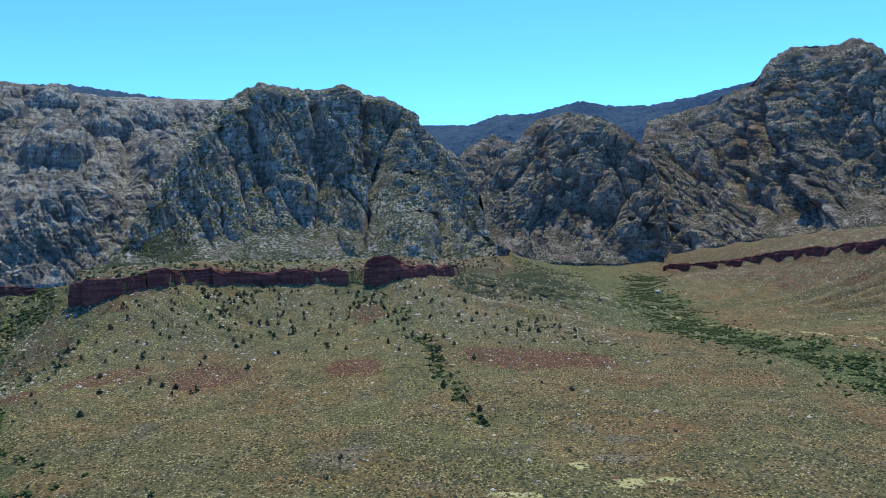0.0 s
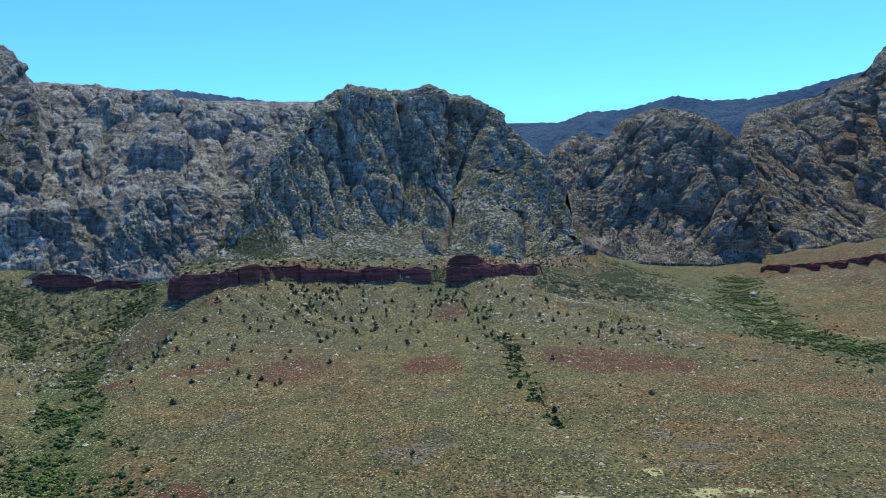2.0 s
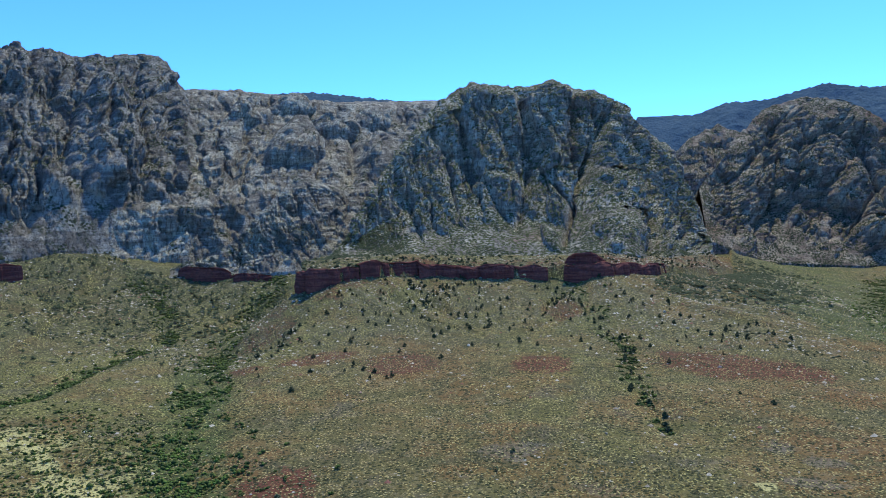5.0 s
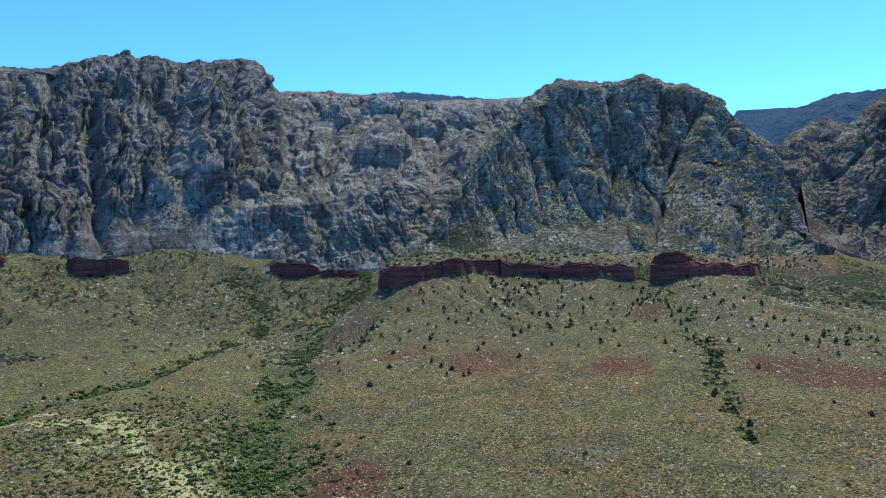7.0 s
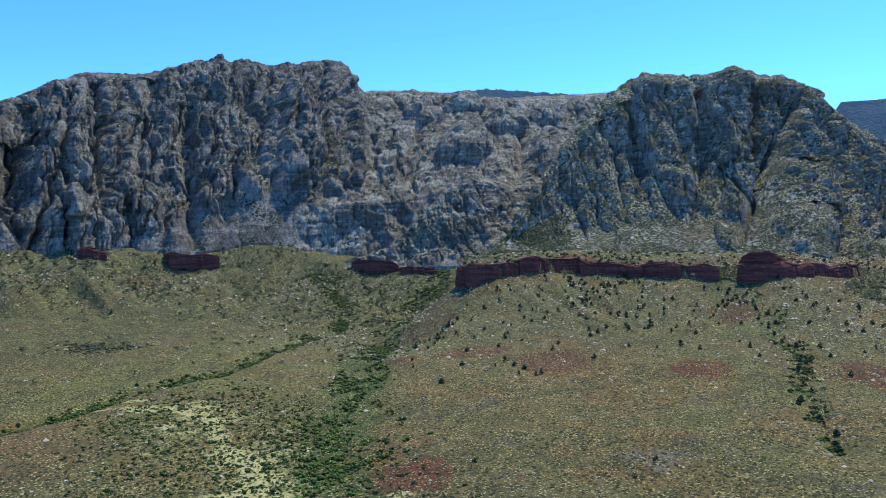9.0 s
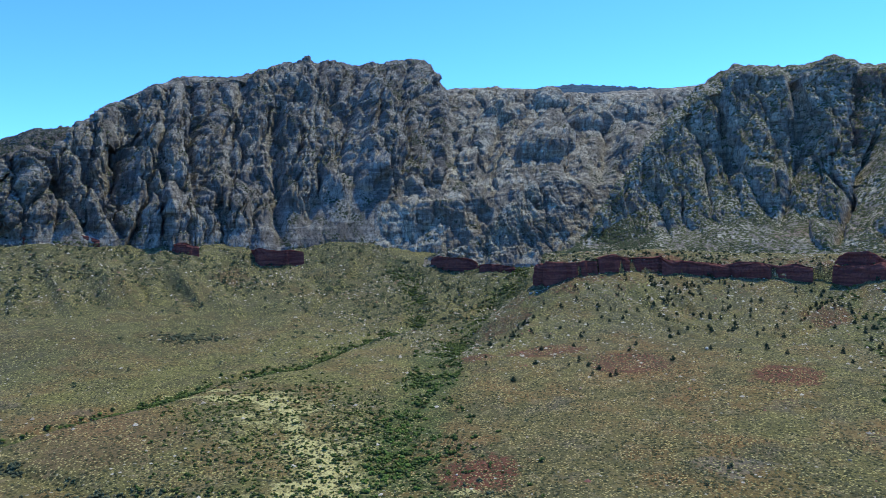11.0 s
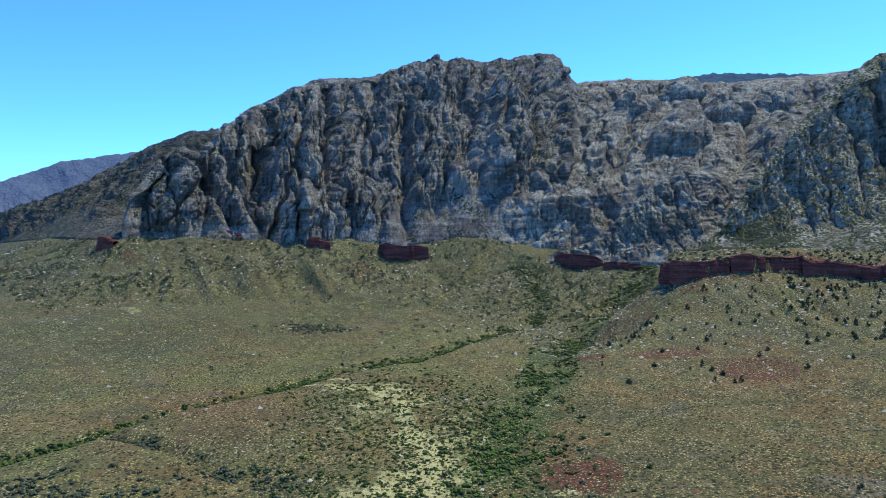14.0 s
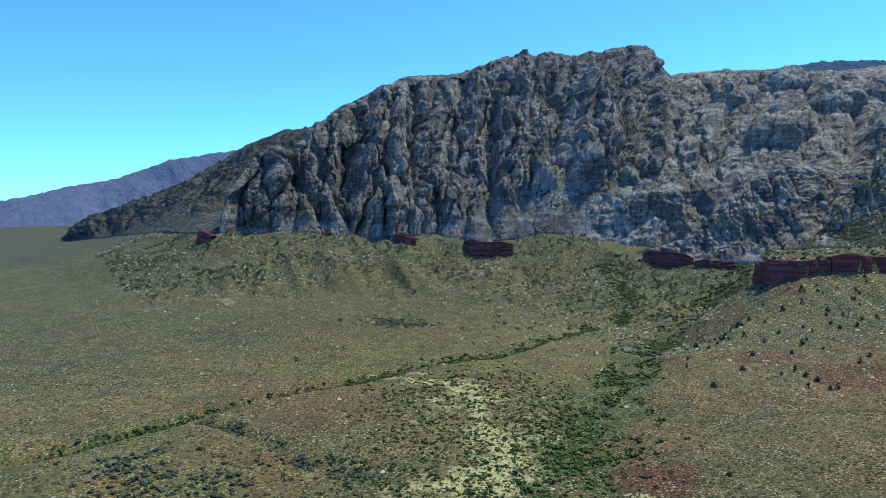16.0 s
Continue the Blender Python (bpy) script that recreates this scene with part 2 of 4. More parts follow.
def leaf(name, a, b):
    n = Nodes(name, 0.8)
    r = n.node("ShaderNodeNewGeometry").outputs["Random Per Island"]
    c = n.mix(r, a, b)
    c = n.mix(n.ramp(n.noise(1.2, 4), 0.35, 0.7), c, n.mix(0.5, c, (0.02, 0.025, 0.01)))
    return n.done(c)


def hazy_slope(name, a, b):
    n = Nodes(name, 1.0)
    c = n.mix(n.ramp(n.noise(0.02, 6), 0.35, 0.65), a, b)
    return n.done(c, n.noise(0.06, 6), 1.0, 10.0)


# The blue of both is distance haze, painted into the base colour.
HAZY_FOREST = hazy_slope("hazy_wooded_slope", (0.04, 0.085, 0.125), (0.06, 0.105, 0.14))
FAR_HAZE = hazy_slope("hazy_range", (0.10, 0.13, 0.19), (0.13, 0.155, 0.20))


# ---- the lie of the land ----
# Upper edges of the red ledges, and the feet of the rock walls: (x, y, z)
LEDGE_PEAK = [(-378, 640, 57), (-340, 650, 61), (-316, 686, 63), (-284, 732, 59), (-223, 762, 54), (-151, 790, 51), (-92, 784, 54), (-25, 890, 44), (1, 951, 35), (30, 1050, 26), (48, 1170, 16), (52, 1320, 18)]
LEDGE_CANYON = [(345, 1385, -8), (428, 1249, 14), (499, 1113, 39), (549, 1010, 56), (589, 869, 64), (600, 600, 70)]
FOOT_PEAK = [(-396, 700, 64), (-364, 735, 65), (-306, 792, 65), (-240, 826, 60), (-161, 846, 59), (-100, 843, 60), (-28, 960, 48), (24, 1121, 40)]
FOOT_WEST = [(-912, 259, 100), (-881, 330, 98), (-860, 414, 90), (-823, 540, 86), (-777, 591, 72), (-743, 667, 82), (-710, 719, 76), (-613, 716, 48), (-549, 744, 47), (-472, 776, 49), (-420, 800, 60)]
FOOT_DOME = [(15, 1350, 49), (115, 1415, 4), (276, 1454, -6), (390, 1510, 0)]
FOOT_CANYON = [(372, 1530, 4), (480, 1400, 34), (565, 1259, 58), (621, 1142, 69), (673, 994, 79), (690, 760, 85)]
FOOT_HILL = [(-905, 262, 96), (-1200, 230, 96), (-1500, 240, 88), (-1900, 250, 76), (-2500, 160, 50)]
# Dry washes: (x, y, half width)
WASH_MAIN = [(290, 1330, 26), (250, 1150, 28), (222, 950, 30), (225, 760, 36), (245, 610, 36), (262, 500, 34), (300, 380, 34), (360, 260, 36)]
WASH_TREES = [(-128, 800, 14), (-108, 735, 16), (-70, 650, 14), (-41, 572, 9), (-28, 460, 7), (-2, 385, 6)]
WASH_WEST = [(-500, 800, 22), (-470, 690, 20), (-416, 560, 17), (-345, 450, 20), (-306, 396, 20), (-262, 330, 22), (-200, 250, 25), (-150, 190, 28)]
WASH_LONG = [(-640, 690, 24), (-560, 640, 18), (-477, 560, 9), (-430, 440, 7), (-385, 330, 9), (-392, 262, 9), (-372, 180, 7), (-356, 94, 6), (-340, -60, 6)]
TRAIL_CANYON = [(186, 1040, 3), (213, 939, 3), (241, 813, 3), (268, 770, 3), (299, 667, 3), (308, 590, 3), (320, 520, 3)]
TRAIL_MEADOW = [(150, 980, 4), (168, 905, 3), (200, 840, 3)]
# Bare pale ground: (x, y, radius across, radius along, turn)
PALE_SOIL = [(58, 297, 9, 7, 0.3), (76, 302, 10, 3, 0.1), (40, 318, 5, 6, 0), (-150, 240, 7, 4, 0.5), (-372, 258, 10, 5, 0.8), (10, 282, 14, 3, 0.1), (-700, 210, 26, 8, 0.2)]
GREY_SOIL = [(50, 378, 9, 11, 0), (66, 358, 12, 10, 0.2), (60, 330, 16, 9, 0.2), (-70, 330, 18, 12, 0.4)]
PALE_WASH = [(-392, 232, 5), (-366, 243, 8), (-340, 262, 9), (-310, 264, 7), (-290, 254, 8), (-262, 238, 9), (-225, 222, 20), (-195, 185, 22)]
GULLY = [(-345, 108, 3), (-318, 122, 4), (-290, 130, 4), (-265, 136, 7), (-232, 154, 12)]
# Bare red soil: (x, y, radius across, radius along, turn)
RED_SOIL = [(-192, 479, 28, 34, 0.4), (-94, 501, 22, 30, 0.2), (34, 535, 58, 34, -0.1), (-262, 474, 30, 18, 1.0), (-303, 425, 26, 14, 0.8), (-160, 258, 24, 20, 0.3), (-862, 255, 24, 13, 0.3),
            (-735, 500, 22, 30, 0.8), (-120, 700, 22, 30, 0.2), (-380, 560, 25, 50, -0.9), (430, 1180, 60, 25, -0.9), (420, 1020, 35, 40, 0)]
FLANKS = (
    (LEDGE_PEAK, FOOT_PEAK, LEDGE_PEAK + [(-40, 1600, 80), (-480, 1400, 80), (-470, 900, 60), (-425, 720, 58)], 11.0, 105.0, 0.07, 0.0),
    (LEDGE_CANYON, FOOT_CANYON, LEDGE_CANYON + [(1400, 600, 90), (1400, 2300, 90), (480, 2300, 60), (380, 1500, 0)], 12.0, 120.0, 0.12, 0.0),
    (FOOT_WEST, None, FOOT_WEST + [(-460, 1300, 90), (-900, 1900, 90), (-1500, 1900, 90), (-1500, 300, 90)], 0.0, 185.0, 0.05, 5.0),
    (FOOT_HILL, None, FOOT_HILL + [(-2600, 900, 20), (-1300, 900, 90)], 0.0, 200.0, 0.1, 8.0),
    (FOOT_DOME, None, FOOT_DOME + [(500, 2300, 60), (-100, 2300, 60)], 0.0, 90.0, 0.1, 25.0),
)


def ground_height(x, y):
    x, y = np.asarray(x, float), np.asarray(y, float)
    plain = -22 * smooth(20, 190, x) * smooth(520, 820, y) - 8 * smooth(60, 230, x) * smooth(700, 350, y)
    plain = plain + 105 * np.clip((-x - 900) / 3300, 0, 1.2)
    rise = np.zeros(x.shape)
    bench = np.full(x.shape, -1e9)
    for line, foot, poly, step, reach, slope, shelf in FLANKS:
        d, z, s = line_distance(x, y, line)
        ins = inside(x, y, poly)
        z = z + (3.5 * fbm(s / 55, 0.3, 0.6, 3, 38) * smooth(-5, 40, d) - 3 if shelf else 0)
        rill = (0.26 * ridged(s / 46, d / 300, 0.5, 2, 31) + 0.20 * ridged(s / 17, d / 160, 1.5, 2, 35)) * smooth(4, 50, d) * smooth(420, 120, d)
        out = (z - step - plain) * np.exp(-np.maximum(d - shelf * (1 + 0.8 * vnoise(s / 45, 0.4, 0.1, 39)), 0) / reach * (1 + rill))
        lobes = 4.6 * ridged(s / 58 + 0.3 * vnoise(s / 90, d / 90, 0.2, 33), d / 420, 2.5, 2, 37) * smooth(8, 70, d) * smooth(360, 150, d)
        rise = np.where(ins, 0, np.maximum(rise, out + lobes * np.clip((z - plain) / 50, 0, 1.2) * (0.35 if shelf else 1.0)))
        inner = z - 1.0 + slope * np.minimum(d, 400)
        if foot:
            df, zf, _ = line_distance(x, y, foot)
            inner = ((z - 1.0) * df + (zf + 1.5) * d) / (d + df + 0.01)
        bench = np.where(ins, np.maximum(bench, inner), bench)
    z = plain + rise
    for line, deep in ((WASH_MAIN, 4.0), (WASH_TREES, 3.0), (WASH_WEST, 4.0), (WASH_LONG, 4.5), (GULLY, 3.0)):
        d, w, s = line_distance(x, y, line)
        z = z - deep * np.exp(-(d / (w * 1.1)) ** 2)
    d, w, s = line_distance(x, y, WASH_WEST[:6])
    z = z - 19 * np.exp(-(d / 58) ** 2) * smooth(420, 560, y) * smooth(25, 110, line_distance(x, y, FOOT_WEST)[0])
    z = z + 3.0 * np.exp(-(((x + 330) / 70) ** 2 + ((y - 190) / 55) ** 2)) + 4.0 * np.exp(-(((x + 350) / 50) ** 2 + ((y - 150) / 45) ** 2))
    near = smooth(1500, 700, np.hypot(x, y))
    z = z + 2.3 * fbm(x / 75, y / 75, 0.3, 4, 5) * near + 0.35 * fbm(x / 9, y / 9, 0.7, 2, 9) * near
    return np.where(bench > -1e8, bench + 0.8 * fbm(x / 30, y / 30, 0.1, 3, 6), z)


def spread(lo, hi, fine_lo, fine_hi, fine, coarse):
    """Grid lines, close together in the middle and wider outside."""
    a = list(np.arange(fine_lo, fine_hi, fine))
    p, s = fine_lo, fine
    while p > lo:
        s = min(s * 1.12, coarse)
        p -= s
        a.insert(0, p)
    p, s = a[-1], fine
    while p < hi:
        s = min(s * 1.12, coarse)
        p += s
        a.append(p)
    return np.array(a)


def bare_rise(x, y):
    """The low brown rise with little growth on it, beside the long wash."""
    return np.exp(-(((x + 335) / 62) ** 2 + ((y - 168) / 52) ** 2) ** 1.5)


def build_ground():
    gx, gy = np.meshgrid(spread(-4950, 4950, -700, 420, 3.7, 120), spread(-4950, 4950, 60, 900, 3.7, 120), indexing="ij")
    gz = ground_height(gx, gy)
    red = np.zeros(gx.shape)
    for x, y, a, b, turn in RED_SOIL:
        u, v = (gx - x) * math.cos(turn) + (gy - y) * math.sin(turn), -(gx - x) * math.sin(turn) + (gy - y) * math.cos(turn)
        red = np.maximum(red, smooth(1.6, 0.3, np.hypot(u / a, v / b)))
    d, w, t = line_distance(gx, gy, LEDGE_CANYON)
    red = np.maximum(red, 0.72 * smooth(210, 30, d) * smooth(230, 360, gx))
    d, w, t = line_distance(gx, gy, LEDGE_PEAK)
    d_peak = d
    red = np.maximum(red, 0.62 * inside(gx, gy, FLANKS[0][2]) * smooth(75, 15, d))
    red = np.maximum(red, (0.30 + 0.25 * smooth(-250, -380, gx)) * smooth(110, 5, d))
    streak = 0.35 + 0.75 * smooth(-0.25, 0.45, ridged(t / 30 + 0.4 * vnoise(gx / 60, gy / 60, 0.4, 36), 0.2, 0.5, 3, 31))
    scree = np.maximum(smooth(330, 60, d) * streak, smooth(200, 20, line_distance(gx, gy, FOOT_WEST)[0])) + smooth(260, 60, line_distance(gx, gy, LEDGE_CANYON)[0]) * smooth(150, 330, gx)
    green, pale = np.zeros(gx.shape), np.zeros(gx.shape)
    for line, k in ((WASH_MAIN, 0.95), (WASH_TREES, 0.45), (WASH_WEST, 0.7), (WASH_LONG, 0.6)):
        d, w, s = line_distance(gx, gy, line)
        green = np.maximum(green, k * smooth(1.9, 0.3, d / w))
    d, w, s = line_distance(gx, gy, PALE_WASH)
    pale = np.maximum(smooth(1.6, 0.1, d / w) * 0.88, 0.5 * smooth(75, 15, line_distance(gx, gy, PALE_WASH[3:])[0]))
    for line, k in ((TRAIL_CANYON, 0.85), (TRAIL_MEADOW, 0.7)):
        d, w, t = line_distance(gx, gy, line)
        pale = np.maximum(pale, k * smooth(1.8, 0.4, d / w))
    grey = np.zeros(gx.shape)
    for spots, field in ((PALE_SOIL, pale), (GREY_SOIL, grey)):
        for x, y, a, b, turn in spots:
            u, v = (gx - x) * math.cos(turn) + (gy - y) * math.sin(turn), -(gx - x) * math.sin(turn) + (gy - y) * math.cos(turn)
            np.maximum(field, 0.9 * smooth(1.7, 0.3, np.hypot(u / a, v / b)), out=field)
    green = np.maximum(green, 0.9 * smooth(1.25, 0.6, np.hypot((gx - 165) / 120, (gy - 1090) / 420)))
    far = np.maximum(smooth(750, 1700, np.hypot(gx, gy)) * smooth(-300, -900, gx), 0.5 * smooth(-430, -560, gx))
    ob = grid_mesh("ground", np.stack([gx, gy, gz], -1), DESERT, mask={"red_soil": red, "green": green, "pale": pale, "far": far, "grey": grey, "scree": np.clip(scree, 0, 1), "bare": bare_rise(gx, gy), "grass": 0.45 * smooth(-0.1, 0.6, ridged(line_distance(gx, gy, LEDGE_PEAK)[2] / 46, 0.2, 0.5, 2, 31)) * smooth(420, 60, d_peak) + smooth(-170, -300, gx + 0.12 * (gy - 400)) * (1 - 0.9 * np.exp(-(((gx + 345) / 75) ** 2 + ((gy - 150) / 60) ** 2) ** 2)) + 0.6 * smooth(140, 20, np.abs(gx + 0.4 * gy - 130))})
    return tagged(ob, "brown desert plain with scrub, red soil and dry washes", "ground", kind="structure")


ground = build_ground()


# ---- mountains ----
BACK_ROWS = 14


def loft(crest, foot, nu, nv, rise, run, drop, back=0.8, relief=None, seed=0, low=-40.0):
    """A rock wall between a foot line and a crest line, with its far side. rise, run: how height and plan go from foot to crest."""
    c, f = resample(crest, nu), resample(foot, nu)
    v = np.linspace(0, 1, nv)[None, :, None]
    vh, vr = np.interp(v, *rise), np.interp(v, *run)
    xy = f[:, None, :2] * (1 - vr) + c[:, None, :2] * vr
    z = f[:, None, 2:] * (1 - vh) + c[:, None, 2:] * vh
    p = np.concatenate([xy, z], 2)
    # the far side
    way = c[:, :2] - f[:, :2]
    way /= np.maximum(np.linalg.norm(way, axis=1, keepdims=True), 1)
    k = BACK_ROWS
    w = np.linspace(0, 1, k + 1)[1:][None, :, None]
    far_z = c[:, None, 2:] - (c[:, None, 2:] - low) * w ** 1.3
    far_xy = c[:, None, :2] + way[:, None, :] * w * drop
    p = np.concatenate([p, np.concatenate([far_xy, far_z], 2)], 1)
    # foot sunk into the ground
    sunk = p[:, :1].copy()
    sunk[..., 2] -= 45
    sunk[..., :2] -= way[:, None, :] * 10
    p = np.concatenate([sunk, p], 1)
    return p


def normals(p):
    du = np.gradient(p, axis=0)
    dv = np.gradient(p, axis=1)
    n = np.cross(du, dv)
    return n / np.maximum(np.linalg.norm(n, axis=2, keepdims=True), 1e-6)


def domes(x, y, z, k):
    """Rounded cells with creases between them: 1 in the middle of a cell, 0 at its rim."""
    ix, iy, iz = (np.floor(a).astype(np.int64) for a in (x, y, z))
    f1, f2 = np.full(x.shape, 9.0), np.full(x.shape, 9.0)
    for dx in (-1, 0, 1):
        for dy in (-1, 0, 1):
            for dz in (-1, 0, 1):
                cx, cy, cz = ix + dx, iy + dy, iz + dz
                d = np.sqrt((cx + hash01(cx, cy, cz, k) - x) ** 2 + (cy + hash01(cx, cy, cz, k + 1) - y) ** 2 + (cz + hash01(cx, cy, cz, k + 2) - z) ** 2)
                f2 = np.minimum(f2, np.maximum(f1, d))
                f1 = np.minimum(f1, d)
    return np.clip(f2 - f1, 0, 0.7) / 0.7


def pillars(a, b, k):
    """Upright blocks between joints: how far in from its rim a place lies, 0 to 1, and a chance value for the whole block."""
    ia, ib = np.floor(a).astype(np.int64), np.floor(b).astype(np.int64)
    f1, f2, own = np.full(a.shape, 9.0), np.full(a.shape, 9.0), np.zeros(a.shape)
    for da in (-1, 0, 1):
        for db in (-1, 0, 1):
            ca, cb = ia + da, ib + db
            d = np.hypot(ca + hash01(ca, cb, cb * 0, k) - a, cb + hash01(ca, cb, cb * 0, k + 1) - b)
            f2 = np.minimum(f2, np.maximum(f1, d))
            own = np.where(d < f1, hash01(ca, cb, cb * 0, k + 2), own)
            f1 = np.minimum(f1, d)
    return np.clip((f2 - f1) / 0.55, 0, 1), own


def weather(p, seed, columns=((34, 10, 4.0), (13, 5, 3.5), (5.5, 1.8, 2.5)), lean=0.0, ribs=(70, 22), big=(55, 16), small=(18, 6), tall=1.7, beds=(9, 1.3), blocks=(6, 1.3), gullies=(), bulges=(), swell=(160, 14), apron=(0.12, 0.4), smooth_side=0.0, spires=1.0):
    """Buttresses, columns, gullies, domes, beds and blocks on a rock wall. Pairs: size and depth in metres; columns: width, depth, times as tall
    as wide, all leaning by lean. gullies: way along at the foot and at the
    crest, half width, depth, from and to height; bulges: way along, height, half width, half height, depth; apron: where scree gives way to rock."""
    n = normals(p)
    nu, nv = p.shape[:2]
    mids = p[:, nv // 3]
    s = np.concatenate([[0], np.cumsum(np.hypot(*np.diff(mids[:, :2], axis=0).T))])
    s = np.broadcast_to(s[:, None], (nu, nv))
    su = s / s.max()
    front = nv - BACK_ROWS - 1
    v = np.broadcast_to(np.clip(np.arange(nv) / front, 0, 1)[None, :], (nu, nv))
    x, y, z = p[..., 0], p[..., 1], p[..., 2]
    warp = 16 * fbm(x / 80, y / 80, z / 80, 3, seed + 40)
    d = swell[1] * fbm(x / swell[0], y / swell[0], z / swell[0], 2, seed)
    rock = ribs[1] * (ridged((s + warp) / ribs[0], z / (ribs[0] * 4), seed * 0.37, 2, seed + 3) - 0.35)
    wx, wy, wz = x + warp * 0.7, y + 0.5 * warp, z + warp
    rock = rock + big[1] * (domes(wx / big[0], wy / big[0], wz / big[0] / tall, seed + 50) ** 0.6 - 0.5)
    rock = rock + small[1] * (domes(wx / small[0], wy / small[0], wz / small[0] / tall, seed + 60) ** 0.5 - 0.55)
    jog = 8 * fbm(x / 30, y / 30, z / 34, 4, seed + 21, 0.55)
    for i, (wide, deep, high) in enumerate(columns):
        rim, own = pillars((s + lean * z + 0.5 * warp * min(1, wide / 20) + jog * min(1, wide / 12)) / wide, (z + 1.2 * jog + 0.6 * warp) / (wide * high), seed + 30 + 3 * i)
        rock = rock + deep * (0.75 * rim ** 0.55 + 1.0 * own * smooth(0, 0.25, rim) - 0.9)
    scree = smooth(apron[0], apron[1], v + 0.16 * fbm(su * 14, v * 3, seed, 3, seed + 70) + smooth_side * (su - 0.45))
    d = d + rock * (0.16 + 0.84 * scree)
    for u0, u1, half, deep, lo, hi in gullies:
        at = u0 + (u1 - u0) * v + 0.006 * fbm(v * 7, 0.5, seed, 3, seed + 80)
        d = d - deep * np.exp(-np.abs((su - at) / half) ** 1.5) * smooth(lo - 0.06, lo + 0.06, v) * smooth(hi + 0.06, hi - 0.06, v)
    for u0, v0, hu, hv, deep in bulges:
        r = np.hypot((su - u0) / (hu * np.clip(1 + 0.55 * (v0 - v) / hv, 0.4, 1.6)), (v - v0) / hv) + 0.10 * fbm(x / 30, y / 30, z / 30, 2, seed + 85)
        d = d + deep * np.clip(1 - r ** 3, 0, 1) ** 0.6
    zb = (z + 0.5 * warp + 9 * fbm(x / 70, y / 70, 0.2, 3, seed + 11)) / beds[0]
    step = zb - np.floor(zb)
    patchy = smooth(-0.25, 0.35, fbm(x / 55, y / 55, z / 55, 2, seed + 12))
    d = d + beds[1] * (smooth(0.0, 0.35, step) - step) * (0.35 + scree) * (0.25 + patchy)
    d = d + blocks[1] * fbm(x / blocks[0], y / blocks[0], z / blocks[0] / 1.5, 3, seed + 15, 0.6) * (0.45 + 0.55 * scree)
    edge = smooth(0, 36, np.arange(nu))
    edge = (edge * edge[::-1])[:, None]
    top = 1 - 0.85 * np.exp(-((v - 1) / 0.10) ** 2)
    d = d * edge * top * (0.55 + 0.45 * smooth(0.0, 0.10, v))
    d[:, 0] = d[:, 1]
    out = p + n * d[..., None] * np.array([1.0, 1.0, 0.5])
    crown = np.exp(-((v - 1) / 0.05) ** 2) * (3.5 * fbm(x / 14, y / 14, 0.2, 3, seed + 90) + 5.0 * (domes(x / 22, y / 22, y * 0 + 0.5, seed + 95) - 0.4))
    out[..., 2] += crown * edge * spires
    return out


CLIFF = ((0, 0.25, 0.5, 0.85, 1), (0, 0.15, 0.40, 0.90, 1)), ((0, 0.25, 0.5, 0.85, 1), (0, 0.32, 0.60, 0.84, 1))
WALL = ((0, 0.15, 0.6, 0.85, 1), (0, 0.21, 0.70, 0.93, 1)), ((0, 0.15, 0.6, 0.85, 1), (0, 0.10, 0.48, 0.74, 1))
BOWL = ((0, 0.12, 0.6, 0.8, 1), (0, 0.19, 0.62, 0.86, 1)), ((0, 0.12, 0.6, 0.8, 1), (0, 0.07, 0.48, 0.68, 1))
SLOPE = ((0, 0.3, 0.7, 1), (0, 0.24, 0.70, 1)), ((0, 0.3, 0.7, 1), (0, 0.33, 0.70, 1))


def mountain(name, label, crest, foot, nu, nv, material, seed, shape=CLIFF, drop=260, **relief):
    p = weather(loft(crest, foot, nu, nv, *shape, drop), seed, **relief)
    ob = grid_mesh(name, p, material, flip=False)
    return tagged(ob, label, "mountain", kind="structure"), p


CREST_PEAK = [(-409, 773, 71), (-406, 830, 107), (-412, 905, 163), (-418, 991, 214), (-402, 1094, 286), (-386, 1132, 307), (-360, 1172, 333), (-325, 1194, 326), (-281, 1216, 322), (-235, 1236, 334), (-203, 1252, 322),
              (-168, 1278, 313), (-129, 1323, 292), (-92, 1357, 252), (-47, 1380, 215), (-22, 1330, 149), (3, 1261, 99), (20, 1151, 48)]
CREST_WEST = [(-922, 262, 112), (-929, 275, 150), (-958, 319, 202), (-977, 358, 218), (-983, 401, 210), (-1050, 450, 259), (-1110, 560, 318), (-1140, 672, 368), (-1141, 766, 377), (-1173, 897, 417), (-1178, 989, 437), (-1173, 1132, 446),
              (-1172, 1275, 468), (-1154, 1333, 450), (-1110, 1350, 405), (-1080, 1365, 380)]
CREST_SLABS = [(-1150, 1290, 400), (-1104, 1336, 408), (-1042, 1388, 410), (-959, 1509, 408), (-901, 1604, 398), (-737, 1689, 398), (-600, 1790, 404)]
CREST_DOME = [(-4, 1500, 143), (64, 1699, 243), (136, 1845, 330), (220, 1887, 354), (305, 1875, 342), (363, 1814, 290), (391, 1757, 250), (411, 1701, 192), (396, 1550, 65)]
CREST_CANYON = [(385, 1660, 40), (420, 1950, 230), (500, 2190, 360), (645, 2103, 390), (723, 1972, 420), (732, 1861, 464), (754, 1798, 478), (819, 1714, 463), (841, 1682, 473), (856, 1651, 454), (868, 1600, 412), (927, 1484, 308), (990, 1200, 260), (1000, 760, 250)]
CREST_MIDDLE = [(-150, 2250, 150), (-112, 2297, 240), (-38, 2300, 310), (36, 2350, 351), (108, 2348, 318), (196, 2342, 232)]
FOOT_MIDDLE = [(-160, 1900, 0), (-40, 1900, 0), (60, 1900, 0), (200, 1950, 0)]
